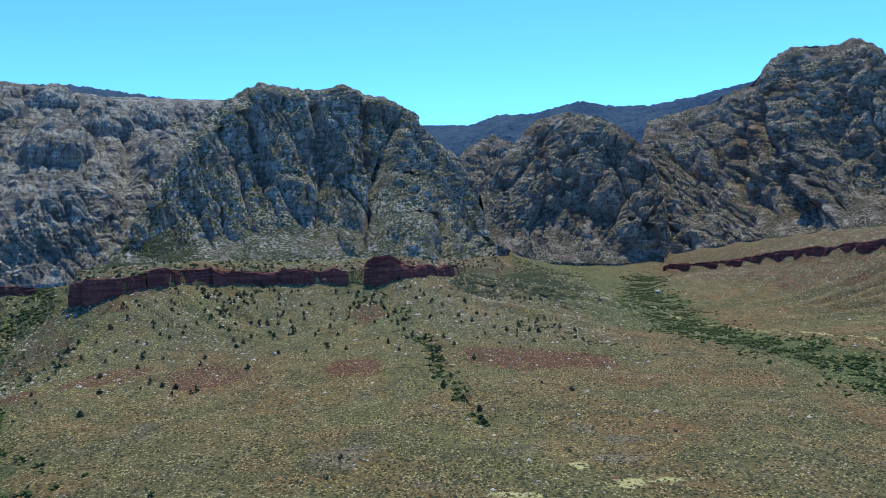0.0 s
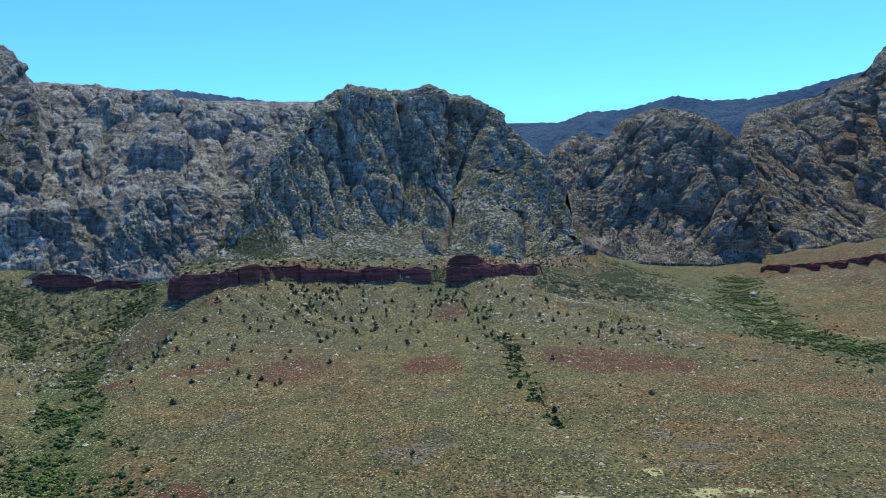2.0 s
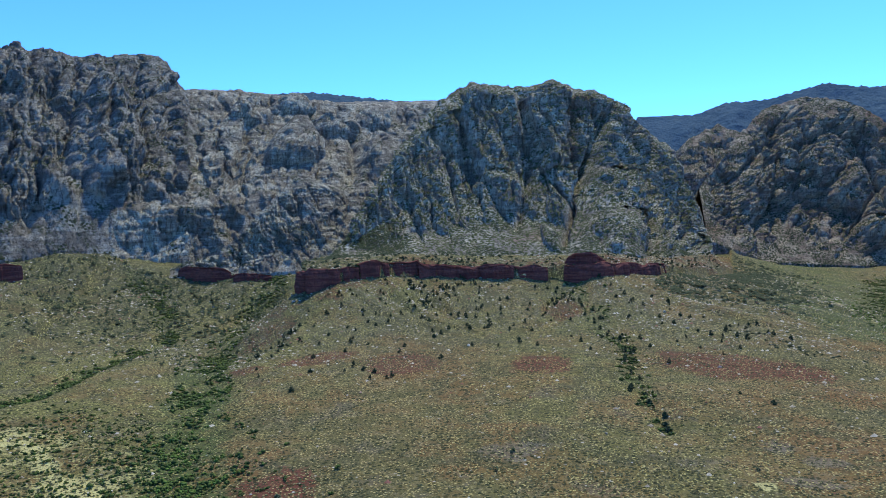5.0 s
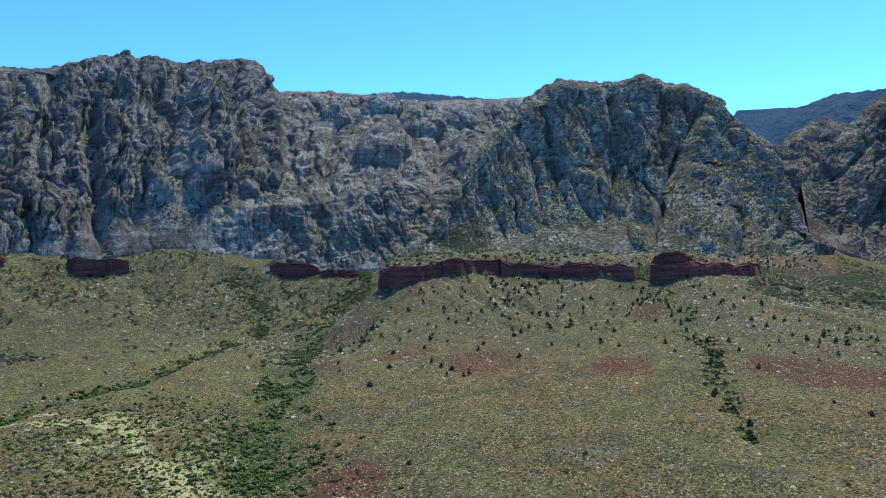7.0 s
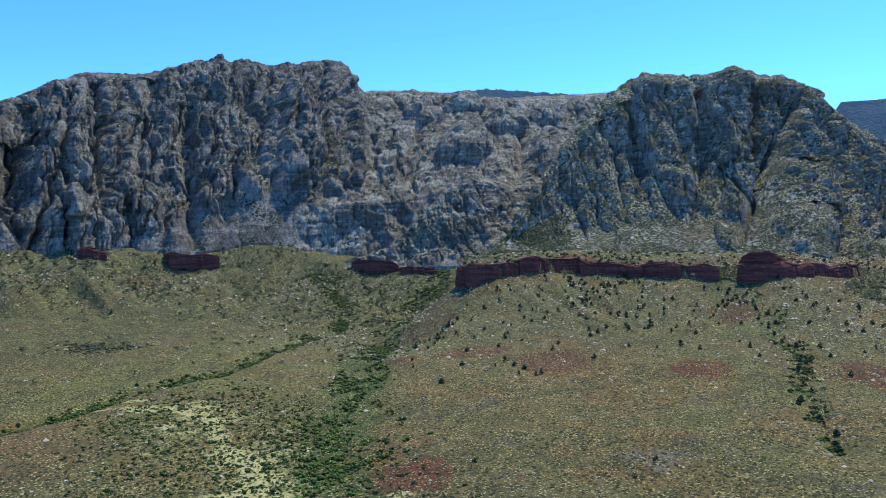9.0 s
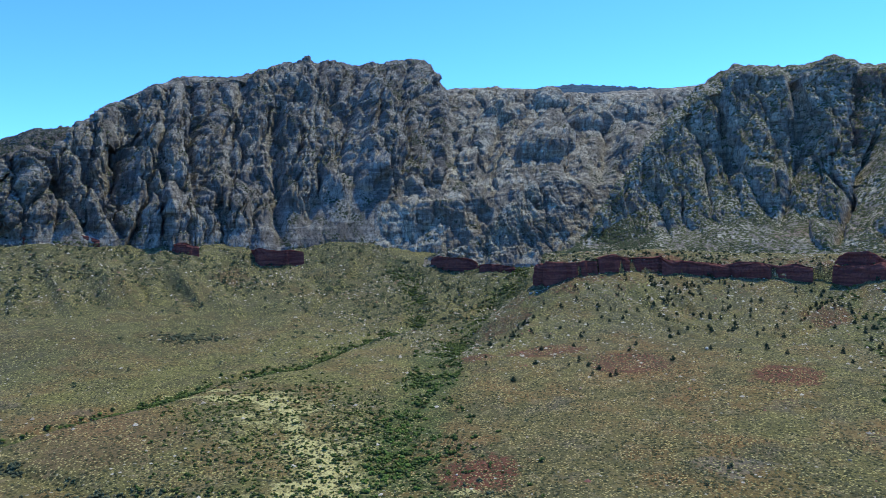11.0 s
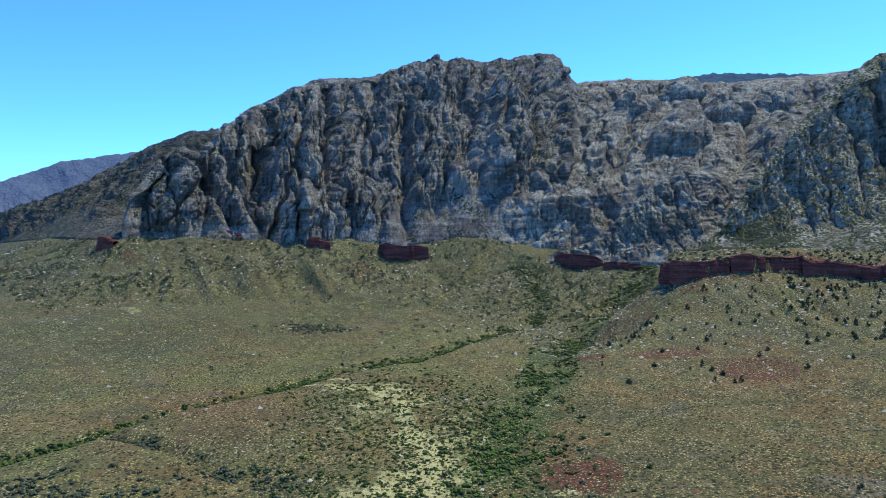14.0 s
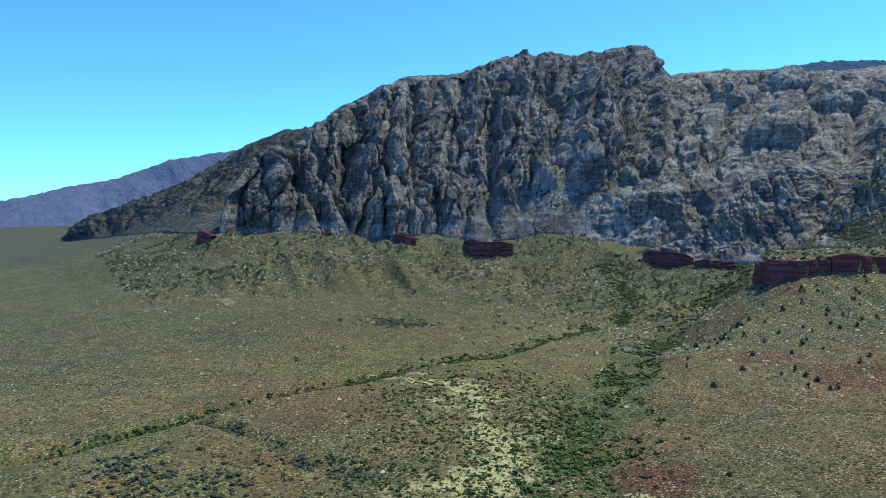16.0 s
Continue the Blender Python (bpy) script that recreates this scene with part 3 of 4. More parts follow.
CREST_HUMP = [(-640, 740, 52), (-578, 770, 70), (-552, 830, 125), (-548, 881, 157), (-536, 925, 171), (-500, 968, 150), (-450, 1000, 120)]
FOOT_HUMP = [(-612, 712, 45), (-580, 722, 44), (-549, 740, 44), (-510, 760, 46), (-472, 776, 47), (-440, 800, 52), (-410, 840, 60)]
FOOT_WEST_WALL = FOOT_WEST[:7] + [(-690, 780, 84), (-680, 860, 100)]
FOOT_SLABS = [(-735, 690, 78), (-700, 722, 70), (-640, 790, 62), (-590, 900, 84), (-520, 1000, 96), (-460, 1100, 100), (-440, 1280, 100)]
CREST_HILL = [(-1300, 700, 330), (-1344, 561, 293), (-1460, 534, 297), (-1578, 492, 278), (-1688, 468, 254), (-1904, 417, 211), (-2121, 335, 174), (-2436, 213, 124), (-2700, 120, 20)]
CREST_WOODS = [(-310, 3587, 532), (-57, 3600, 524), (87, 3699, 579), (273, 3690, 585), (512, 3664, 634), (648, 3643, 601), (833, 3605, 588), (1008, 3456, 606), (1227, 3278, 644), (1503, 3050, 639), (2000, 2700, 600)]
CREST_PLATEAU = [(-1900, 2330, 580), (-1776, 2418, 595), (-1606, 2534, 607), (-1497, 2600, 610), (-1294, 2707, 585), (-1048, 2811, 547), (-906, 2860, 522), (-600, 3000, 420)]
CREST_FAR = [(-3900, 1700, 560), (-4111, 1082, 479), (-4176, 784, 433), (-4217, 494, 326), (-4236, 275, 293), (-4242, 116, 251), (-4242, -36, 219), (-4230, -300, 150), (-4200, -600, 60)]


def shifted(line, dx, dy, z):
    return [(x + dx, y + dy, z) for x, y, _ in line]


peak, PEAK = mountain("mountain_peak", "ribbed sandstone peak with dark gullies above a red ledge", CREST_PEAK, FOOT_PEAK, 640, 285, SANDSTONE, 3, ribs=(62, 9), big=(52, 6), small=(16, 2.5), blocks=(11, 2.4), tall=2.4, apron=(0.12, 0.42), smooth_side=0.6, spires=0.8,
                      columns=((34, 12, 6.0), (14, 5.5, 5.0), (6, 1.5, 3.0)), lean=0.10,
                      gullies=((0.53, 0.78, 0.007, 30, 0.06, 0.80), (0.43, 0.64, 0.010, 22, 0.18, 0.55), (0.555, 0.548, 0.014, 34, 0.58, 0.95), (0.902, 0.78, 0.008, 26, 0.15, 0.85), (0.985, 0.90, 0.009, 8, 0.2, 0.9), (0.412, 0.412, 0.010, 24, 0.52, 0.86), (0.495, 0.345, 0.008, 16, 0.22, 0.56),
                               (0.94, 0.85, 0.006, 16, 0.15, 0.8), (0.87, 0.72, 0.006, 12, 0.2, 0.7), (0.61, 0.67, 0.006, 16, 0.45, 0.95)),
                      bulges=((0.47, 0.50, 0.045, 0.20, 24), (0.72, 0.36, 0.080, 0.40, 44), (0.61, 0.50, 0.022, 0.16, 16), (0.575, 0.33, 0.022, 0.10, 15), (0.53, 0.13, 0.020, 0.10, 18), (0.87, 0.55, 0.03, 0.3, 14)))
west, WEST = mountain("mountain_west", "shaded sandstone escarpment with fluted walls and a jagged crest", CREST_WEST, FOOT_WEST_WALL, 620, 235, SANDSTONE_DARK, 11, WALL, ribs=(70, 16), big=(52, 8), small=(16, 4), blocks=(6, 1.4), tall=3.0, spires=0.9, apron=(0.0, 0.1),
                      columns=((46, 20, 3.4), (18, 9, 2.8), (8, 3.0, 2.2)), lean=-0.06,
                      gullies=((0.70, 0.69, 0.024, 40, 0.45, 0.66), (0.208, 0.087, 0.010, 36, 0.05, 0.85), (0.253, 0.142, 0.010, 30, 0.05, 0.75), (0.25, 0.26, 0.032, 46, 0.15, 0.58), (0.40, 0.40, 0.012, 28, 0.1, 0.9), (0.56, 0.57, 0.014, 28, 0.0, 0.6), (0.84, 0.84, 0.06, 26, 0.60, 0.72), (0.46, 0.50, 0.010, 22, 0.25, 0.9), (0.33, 0.35, 0.010, 24, 0.2, 0.9)),
                      bulges=((0.785, 0.40, 0.065, 0.26, 56), (0.09, 0.45, 0.05, 0.42, 20), (0.89, 0.78, 0.06, 0.10, 14), (0.48, 0.17, 0.025, 0.12, 18), (0.64, 0.72, 0.022, 0.16, 18), (0.93, 0.12, 0.06, 0.14, 10)))
slabs, SLABS = mountain("mountain_slabs", "broken pale sandstone slabs in a wide bowl", CREST_SLABS, FOOT_SLABS, 520, 260, SLAB_ROCK, 13, BOWL, ribs=(110, 10), big=(92, 12), small=(24, 4), blocks=(9, 1.0), tall=1.1, beds=(11, 3.0), apron=(0.0, 0.08), spires=0.35,
                        columns=((52, 14, 1.8), (20, 6, 1.8), (9, 1.6, 1.6)), lean=0.35,
                        gullies=((0.60, 0.66, 0.016, 26, 0.15, 0.6), (0.26, 0.36, 0.012, 20, 0.2, 0.62)),
                        bulges=((0.455, 0.46, 0.075, 0.17, 62), (0.58, 0.65, 0.065, 0.10, 44), (0.32, 0.70, 0.06, 0.09, 36), (0.44, 0.76, 0.07, 0.06, 28), (0.70, 0.72, 0.05, 0.10, 30), (0.183, 0.16, 0.065, 0.14, 12), (0.70, 0.42, 0.05, 0.20, 30)))
hump, HUMP = mountain("mountain_spur", "swirled pale sandstone spur at the foot of the wall", CREST_HUMP, FOOT_HUMP, 240, 140, SLAB_ROCK, 17, SLOPE, drop=150, ribs=(40, 6), big=(50, 5), small=(15, 3), swell=(100, 8), beds=(7, 2.4), apron=(0.0, 0.1), columns=((26, 10, 3.0), (10, 5, 3.0), (5, 1.8, 2.0)), lean=0.7, spires=0.3)
dome, DOME = mountain("mountain_dome", "rounded tan sandstone dome over the canyon", CREST_DOME, FOOT_DOME, 340, 220, SANDSTONE_WARM, 23, SLOPE, ribs=(110, 18), big=(110, 26), small=(32, 7), blocks=(9, 1.8), tall=1.0, beds=(12, 3.2), apron=(0.06, 0.25), spires=0.5, columns=((70, 16, 1.6), (28, 8, 1.7), (12, 2.5, 1.4)), lean=-0.3,
                      gullies=((0.93, 0.66, 0.014, 30, 0.2, 0.8), (0.35, 0.5, 0.016, 24, 0.2, 0.9)), bulges=((0.84, 0.33, 0.09, 0.2, 46), (0.50, 0.62, 0.09, 0.14, 26), (0.74, 0.84, 0.1, 0.08, 24)))
canyon, CANYON = mountain("mountain_canyon", "warm banded sandstone massif with a broken summit", CREST_CANYON, FOOT_CANYON, 460, 235, SANDSTONE_WARM, 29, SLOPE, ribs=(170, 40), big=(120, 26), small=(32, 8), blocks=(9, 2.0), tall=1.1, beds=(14, 3.6), apron=(0.02, 0.2), spires=0.8, columns=((70, 22, 2.4), (28, 10, 2.2), (12, 3, 1.8)), lean=0.3,
                          gullies=((0.05, 0.22, 0.014, 34, 0.2, 0.85), (0.15, 0.30, 0.012, 26, 0.1, 0.9), (0.30, 0.40, 0.012, 26, 0.15, 0.95)))
middle, MIDDLE = mountain("mountain_middle", "small reddish sandstone hill in the canyon", CREST_MIDDLE, FOOT_MIDDLE, 160, 120, SANDSTONE_WARM, 37, SLOPE, big=(70, 16), small=(26, 6))
hill, HILL = mountain("mountain_hill", "dark scrub-covered rocky hill falling to the plain", CREST_HILL, FOOT_HILL, 360, 130, HILL_ROCK, 41, SLOPE, ribs=(120, 30), big=(60, 16), small=(22, 7), drop=400)
# The three far ridges carry painted haze in their blue colours.
woods, WOODS = mountain("mountain_woods", "dark wooded ridge behind the canyon, blue haze in its colour", CREST_WOODS, shifted(CREST_WOODS, -200, -900, 0), 260, 80, HAZY_FOREST, 47, SLOPE, ribs=(300, 40), swell=(400, 40), big=(120, 14), small=(40, 4), drop=800)
plateau, PLATEAU = mountain("mountain_plateau", "dark wooded plateau behind the escarpment, blue haze in its colour", CREST_PLATEAU, shifted(CREST_PLATEAU, 300, -700, 100), 200, 60, HAZY_FOREST, 53, SLOPE, ribs=(300, 30), swell=(400, 30), big=(120, 14), small=(40, 4), drop=800)
far, FAR = mountain("mountain_range", "distant mountain range beyond the plain, blue haze in its colour", CREST_FAR, shifted(CREST_FAR, 900, 0, 0), 160, 50, FAR_HAZE, 59, SLOPE, ribs=(400, 40), swell=(500, 40), big=(200, 20), small=(60, 5), drop=500)


# ---- red ledges ----
def outcrop(label, line, height, seed):
    """A free-standing piece of the red rock that stands out of the scree."""
    base = float(np.mean([ground_height(x, y) for x, y, h in line]))
    return ledge("rock_outcrop", label, [(x, y, base + h + 1.5) for x, y, h in line], height, seed, 12.0, rough=2.0)


def ledge(name, label, line, height, seed, depth=14.0, rough=3.0):
    """A broken band of bedded red rock along a line, its top at the line's height."""
    l = resample(line, max(int(sum(math.dist(a[:2], b[:2]) for a, b in zip(line, line[1:])) / 1.4), 12))
    t = np.gradient(l[:, :2], axis=0)
    t /= np.linalg.norm(t, axis=1, keepdims=True)
    n = np.stack([t[:, 1], -t[:, 0]], 1)
    s = np.concatenate([[0], np.cumsum(np.hypot(*np.diff(l[:, :2], axis=0).T))])
    rows = 16
    h = height * np.clip(0.85 + 0.9 * fbm(s / 24, 0.1, seed, 3, seed), 0.18, 1.3)
    ends = smooth(0, 14, s) * smooth(0, 14, s[-1] - s)
    h = h * (0.25 + 0.75 * ends)
    joint = np.floor(s / 7 + 1.3 * vnoise(s / 9, 0.3, seed, seed))
    block = rough * (hash01(joint.astype(np.int64), joint.astype(np.int64) * 0, joint.astype(np.int64) * 0, seed) - 0.5) * 2 + rough * fbm(s / 22, 0.2, seed, 3, seed + 2)
    top = 2.4 * fbm(s / 16, 0.7, seed, 3, seed + 8)
    co = np.zeros((len(l), rows + 3, 3))
    for k in range(rows + 3):
        f = min(k / (rows - 1), 1.0)
        bed = 1.1 * vnoise(f * 9 + 0.05 * s, 0.4, seed, seed + 4) + 0.7 * vnoise(s / 2.5, f * 6, seed, seed + 5)
        off = 4.0 * (1 - f) ** 1.5 + bed + block * (0.4 + 0.6 * (f < 0.85))
        if k >= rows:
            off = -depth * (k - rows + 1) / 3 + block * 0.3
        co[:, k, :2] = l[:, :2] + n * off[:, None]
        co[:, k, 2] = l[:, 2] + 1.0 + top - h * (1 - f) - (16 * (1 - f) ** 6) - (0.35 * max(0, k - rows + 1) ** 2)
    ob = grid_mesh(name, co, RED_ROCK, flip=False)
    return tagged(ob, label, "rock ledge")


ledge("rock_ledge", "thick dark-red bedded ledge at the corner of the fan", [(-392, 668, 57), (-380, 642, 58), (-362, 634, 60), (-342, 649, 62), (-326, 668, 63)], 15, 101)
ledge("rock_ledge", "thin red ledge broken by scree below the peak", [(-326, 670, 64), (-316, 686, 65), (-300, 708, 63), (-284, 732, 61)], 8, 102)
ledge("rock_ledge", "dark-red rock band along the top of the fan", [(-284, 730, 60), (-252, 748, 57), (-223, 761, 55), (-180, 778, 52), (-153, 789, 51)], 12, 103)
ledge("rock_ledge", "dark-red rock band beside the tree-filled gully", [(-132, 782, 54), (-112, 780, 55), (-92, 784, 55), (-66, 826, 51), (-30, 884, 45)], 14, 104)
ledge("rock_ledge", "long dark-red ledge on the canyon flank", [(345, 1385, -6), (385, 1318, 4), (428, 1249, 15), (470, 1170, 30), (499, 1113, 40), (530, 1050, 50), (549, 1010, 57), (575, 930, 61), (589, 869, 65), (600, 700, 70)], 14, 105)
outcrop("low red rock outcrop at the edge of the valley", [(-616, 735, 3), (-600, 722, 10), (-574, 716, 12), (-552, 722, 11), (-540, 740, 4)], 20, 106)
outcrop("red rock outcrop among scree", [(-540, 738, 2), (-520, 728, 6), (-505, 735, 6), (-490, 752, 2)], 9, 107)
outcrop("square dark-red outcrop above red scree", [(-796, 582, 3), (-780, 558, 12), (-757, 556, 13), (-734, 574, 12), (-722, 600, 3)], 22, 108)
outcrop("small red outcrop below the wall", [(-836, 486, 2), (-824, 474, 7), (-806, 476, 7), (-796, 492, 2)], 11, 109)
outcrop("rounded red boulder outcrop below the spur", [(-905, 392, 3), (-892, 376, 12), (-874, 380, 12), (-866, 398, 3)], 20, 110)
outcrop("low red outcrop under the end of the wall", [(-925, 322, 2), (-908, 308, 7), (-890, 320, 7), (-882, 346, 2)], 12, 111)
outcrop("red outcrop at the end of the wall", [(-944, 260, 3), (-928, 238, 10), (-908, 232, 10), (-892, 246, 3)], 16, 112)
outcrop("dark-red rock tower beside the gully", [(-132, 806, 2), (-122, 790, 9), (-104, 790, 11), (-92, 806, 2)], 16, 113)


# ---- plants and stones ----
RNG = np.random.default_rng(7)
SCRUB = leaf("desert_scrub", (0.032, 0.038, 0.016), (0.12, 0.115, 0.05))
STRAW = leaf("dry_grass", (0.20, 0.165, 0.065), (0.48, 0.41, 0.18))
GREY_SCRUB = leaf("grey_green_leaves", (0.035, 0.045, 0.02), (0.15, 0.16, 0.085))
JUNIPER = leaf("juniper_leaves", (0.018, 0.035, 0.016), (0.05, 0.07, 0.03))
GREEN = leaf("wash_leaves", (0.024, 0.050, 0.010), (0.130, 0.165, 0.028))
BRIGHT = leaf("bright_leaves", (0.08, 0.15, 0.02), (0.16, 0.22, 0.04))


def bark():
    n = Nodes("grey_bark", 0.95)
    c = n.mix(n.ramp(n.noise(4, 5, (1, 1, 0.2)), 0.35, 0.65), (0.09, 0.065, 0.045), (0.19, 0.15, 0.11))
    return n.done(c, n.noise(6, 4), 0.6, 0.1)


def stone():
    n = Nodes("weathered_stone", 0.95)
    r = n.node("ShaderNodeObjectInfo").outputs["Random"]
    i = n.node("ShaderNodeNewGeometry").outputs["Random Per Island"]
    f = n.math("FRACT", n.math("ADD", r, i))
    c = n.mix(f, (0.32, 0.26, 0.19), (0.66, 0.60, 0.49))
    c = n.mix(n.ramp(f, 0.86, 0.9), c, (0.24, 0.10, 0.07))
    c = n.mix(n.ramp(n.noise(0.9, 6), 0.4, 0.7), c, n.mix(0.6, c, (0.1, 0.08, 0.06)))
    return n.done(c, n.noise(1.5, 6), 0.7, 0.4)


BARK, STONE = bark(), stone()

OCTA_V = np.array([(1, 0, 0), (-1, 0, 0), (0, 1, 0), (0, -1, 0), (0, 0, 1), (0, 0, -0.55)], float)
OCTA_F = np.array([(0, 2, 4), (2, 1, 4), (1, 3, 4), (3, 0, 4), (2, 0, 5), (1, 2, 5), (3, 1, 5), (0, 3, 5)])


def clumps(centres, sizes, flat=0.8, jitter=0.35, whole=True):
    """Irregular small leaf clumps, as arrays of points and triangles."""
    n = len(centres)
    turn = RNG.uniform(0, 6.28, n)
    v = OCTA_V[None] * (1 + RNG.uniform(-jitter, jitter, (n, 6, 1)))
    v = v * np.stack([sizes, sizes * RNG.uniform(0.7, 1.3, n), sizes * flat], 1)[:, None, :]
    c, s = np.cos(turn)[:, None], np.sin(turn)[:, None]
    v = np.stack([v[..., 0] * c - v[..., 1] * s, v[..., 0] * s + v[..., 1] * c, v[..., 2]], -1) + np.asarray(centres)[:, None, :]
    return v.reshape(-1, 3), ((OCTA_F if whole else OCTA_F[:4])[None] + 6 * np.arange(n)[:, None, None]).reshape(-1, 3)


def bushes(x, y, z, size, per=5, tall=0.8, whole=True):
    """Bushes, each a heap of clumps."""
    n = len(x)
    a, r = RNG.uniform(0, 6.28, (n, per)), np.sqrt(RNG.uniform(0, 1, (n, per))) * 0.75
    s = size[:, None]
    c = np.stack([x[:, None] + np.cos(a) * r * s, y[:, None] + np.sin(a) * r * s, z[:, None] + s * tall * RNG.uniform(0.15, 0.75, (n, per)) * (1.1 - 0.6 * r)], -1).reshape(-1, 3)
    return clumps(c, (s * RNG.uniform(0.35, 0.65, (n, per))).ravel(), 0.8, 0.35, whole)


def scatter(n, x0, x1, y0, y1, keep):
    """Places on the plan, kept by a chance from 0 to 1."""
    x, y = RNG.uniform(x0, x1, n), RNG.uniform(y0, y1, n)
    m = RNG.uniform(0, 1, n) < keep(x, y)
    return x[m], y[m]


def along(line, n, spread_by=1.0):
    """Places strewn along a wash."""
    l = resample(line, 400)
    i = RNG.integers(0, 400, n)
    w = l[i, 2] * spread_by
    x, y = l[i, 0] + RNG.normal(0, 0.55, n) * w, l[i, 1] + RNG.normal(0, 0.55, n) * w
    m = fbm(x / 22, y / 22, 0.6, 3, 67) > RNG.uniform(-0.5, 0.45, n)
    return x[m], y[m]


def wedge(x, y):
    """The ground that lies open before the mountains."""
    return (y > 90 + 0.10 * np.abs(x)) & (np.abs(x + 200) < 260 + 0.9 * y)


def sown(name, label, verts, faces, material):
    return tagged(tri_mesh(name, verts, faces, material), label, "plants", kind="stuff")


# low scrub over the plain
x, y = scatter(230000, -620, 330, 80, 640, lambda a, b: wedge(a, b) * (1 - 0.65 * bare_rise(a, b)) * (0.28 + 0.5 * smooth(450, 150, np.hypot(a, b))) * (0.45 + 0.9 * smooth(-0.3, 0.5, fbm(a / 45, b / 45, 0.4, 3, 61))))
z, dry = ground_height(x, y), RNG.uniform(0, 1, len(x)) < 0.38
v, f = clumps(np.stack([x, y, z + 0.15], 1)[~dry], RNG.uniform(0.35, 0.75, (~dry).sum()), 0.8, 0.35, False)
sown("scrub", "low grey-green desert scrub dotted over the plain", v, f, SCRUB)
v, f = clumps(np.stack([x, y, z + 0.1], 1)[dry], RNG.uniform(0.25, 0.55, dry.sum()), 0.6, 0.4, False)
sown("grass_tufts", "dry straw-yellow grass tufts dotted over the plain", v, f, STRAW)

# scrub on the farther slopes
x, y = scatter(90000, -1350, 640, -60, 1380, lambda a, b: (0.55 * ~wedge(a, b) + smooth(420, 640, b)) * 0.55 * (0.4 + smooth(-0.3, 0.4, fbm(a / 60, b / 60, 0.7, 3, 63))) * ~inside(a, b, FLANKS[2][2]) * ~inside(a, b, FLANKS[0][2]) * (np.hypot(a, b) > 250))
v, f = clumps(np.stack([x, y, ground_height(x, y) + 0.2], 1), RNG.uniform(0.45, 1.1, len(x)), 0.8, 0.35, False)
sown("slope_scrub", "olive desert scrub on the farther slopes", v, f, SCRUB)

# bushes along the washes
x, y = np.concatenate([along(l, n, w) for l, n, w in ((WASH_MAIN, 8000, 1.2), (WASH_TREES, 650, 1.1), (WASH_WEST[:6], 2600, 0.85), (WASH_WEST[5:], 800, 1.5), (WASH_LONG, 3000, 0.9))], 1)
v, f = bushes(x, y, ground_height(x, y), RNG.uniform(0.8, 2.6, len(x)), 4, 0.9)
sown("wash_bushes", "dense green bushes along the dry washes", v, f, GREEN)
x, y = np.concatenate([along(l, n, w) for l, n, w in (([(150, 1060, 12), (165, 960, 14), (200, 800, 14)], 320, 1.0), (WASH_WEST[-4:], 420, 0.6), (WASH_LONG[4:], 240, 0.7))], 1)
v, f = bushes(x, y, ground_height(x, y), RNG.uniform(0.9, 2.0, len(x)), 6)
sown("bright_bushes", "bright yellow-green willows in the wash beds", v, f, BRIGHT)
x, y = scatter(9000, -420, -120, 100, 330, lambda a, b: smooth(90, 30, line_distance(a, b, PALE_WASH[3:])[0]) * 0.5)
v, f = bushes(x, y, ground_height(x, y), RNG.uniform(0.5, 1.7, len(x)), 4)
sown("thicket", "dark green thicket on pale sand", v, f, GREEN)


x, y = np.concatenate([along(l, n, w) for l, n, w in ((GULLY, 420, 1.0), ([(-560, 314, 14), (-537, 332, 17), (-520, 350, 14)], 330, 1.0), ([(-315, 48, 16), (-277, 80, 20), (-245, 103, 16)], 330, 1.2), ([(-158, 236, 6), (-146, 248, 6)], 40, 1.0), ([(40, 660, 8), (85, 610, 8), (120, 560, 10)], 90, 1.6))], 1)
v, f = bushes(x, y, ground_height(x, y), RNG.uniform(0.8, 2.0, len(x)), 5)
sown("dark_bushes", "grey-green bushes in hollows of the plain", v, f, GREY_SCRUB)


# scrub on the rock
def on_rock(p, n, low, k, size, tall=0.9):
    nv = p.shape[1]
    i, j = RNG.integers(4, p.shape[0] - 4, n), RNG.integers(2, int(nv * 0.84), n)
    nz = np.abs(normals(p)[i, j, 2])
    q = p[i, j]
    m = RNG.uniform(0, 1, n) < smooth(low, low + 0.25, nz) * smooth(-0.35, 0.35, fbm(q[:, 0] / 40, q[:, 1] / 40, q[:, 2] / 40, 3, k))
    q = q[m]
    return bushes(q[:, 0], q[:, 1], q[:, 2] - 0.3, RNG.uniform(*size, len(q)), 3, tall, False)


for p, n, k, low, what in ((PEAK, 30000, 71, 0.48, "peak"), (WEST, 10000, 72, 0.45, "escarpment"), (SLABS, 7000, 77, 0.6, "slabs"), (DOME, 6000, 73, 0.6, "dome"), (CANYON, 16000, 74, 0.55, "canyon massif"), (HILL, 9000, 75, 0.4, "hill"), (HUMP, 1500, 76, 0.5, "spur")):
    v, f = on_rock(p, n, low, k, (1.0, 2.3))
    sown("rock_scrub", "dark green scrub on ledges of the " + what, v, f, JUNIPER)


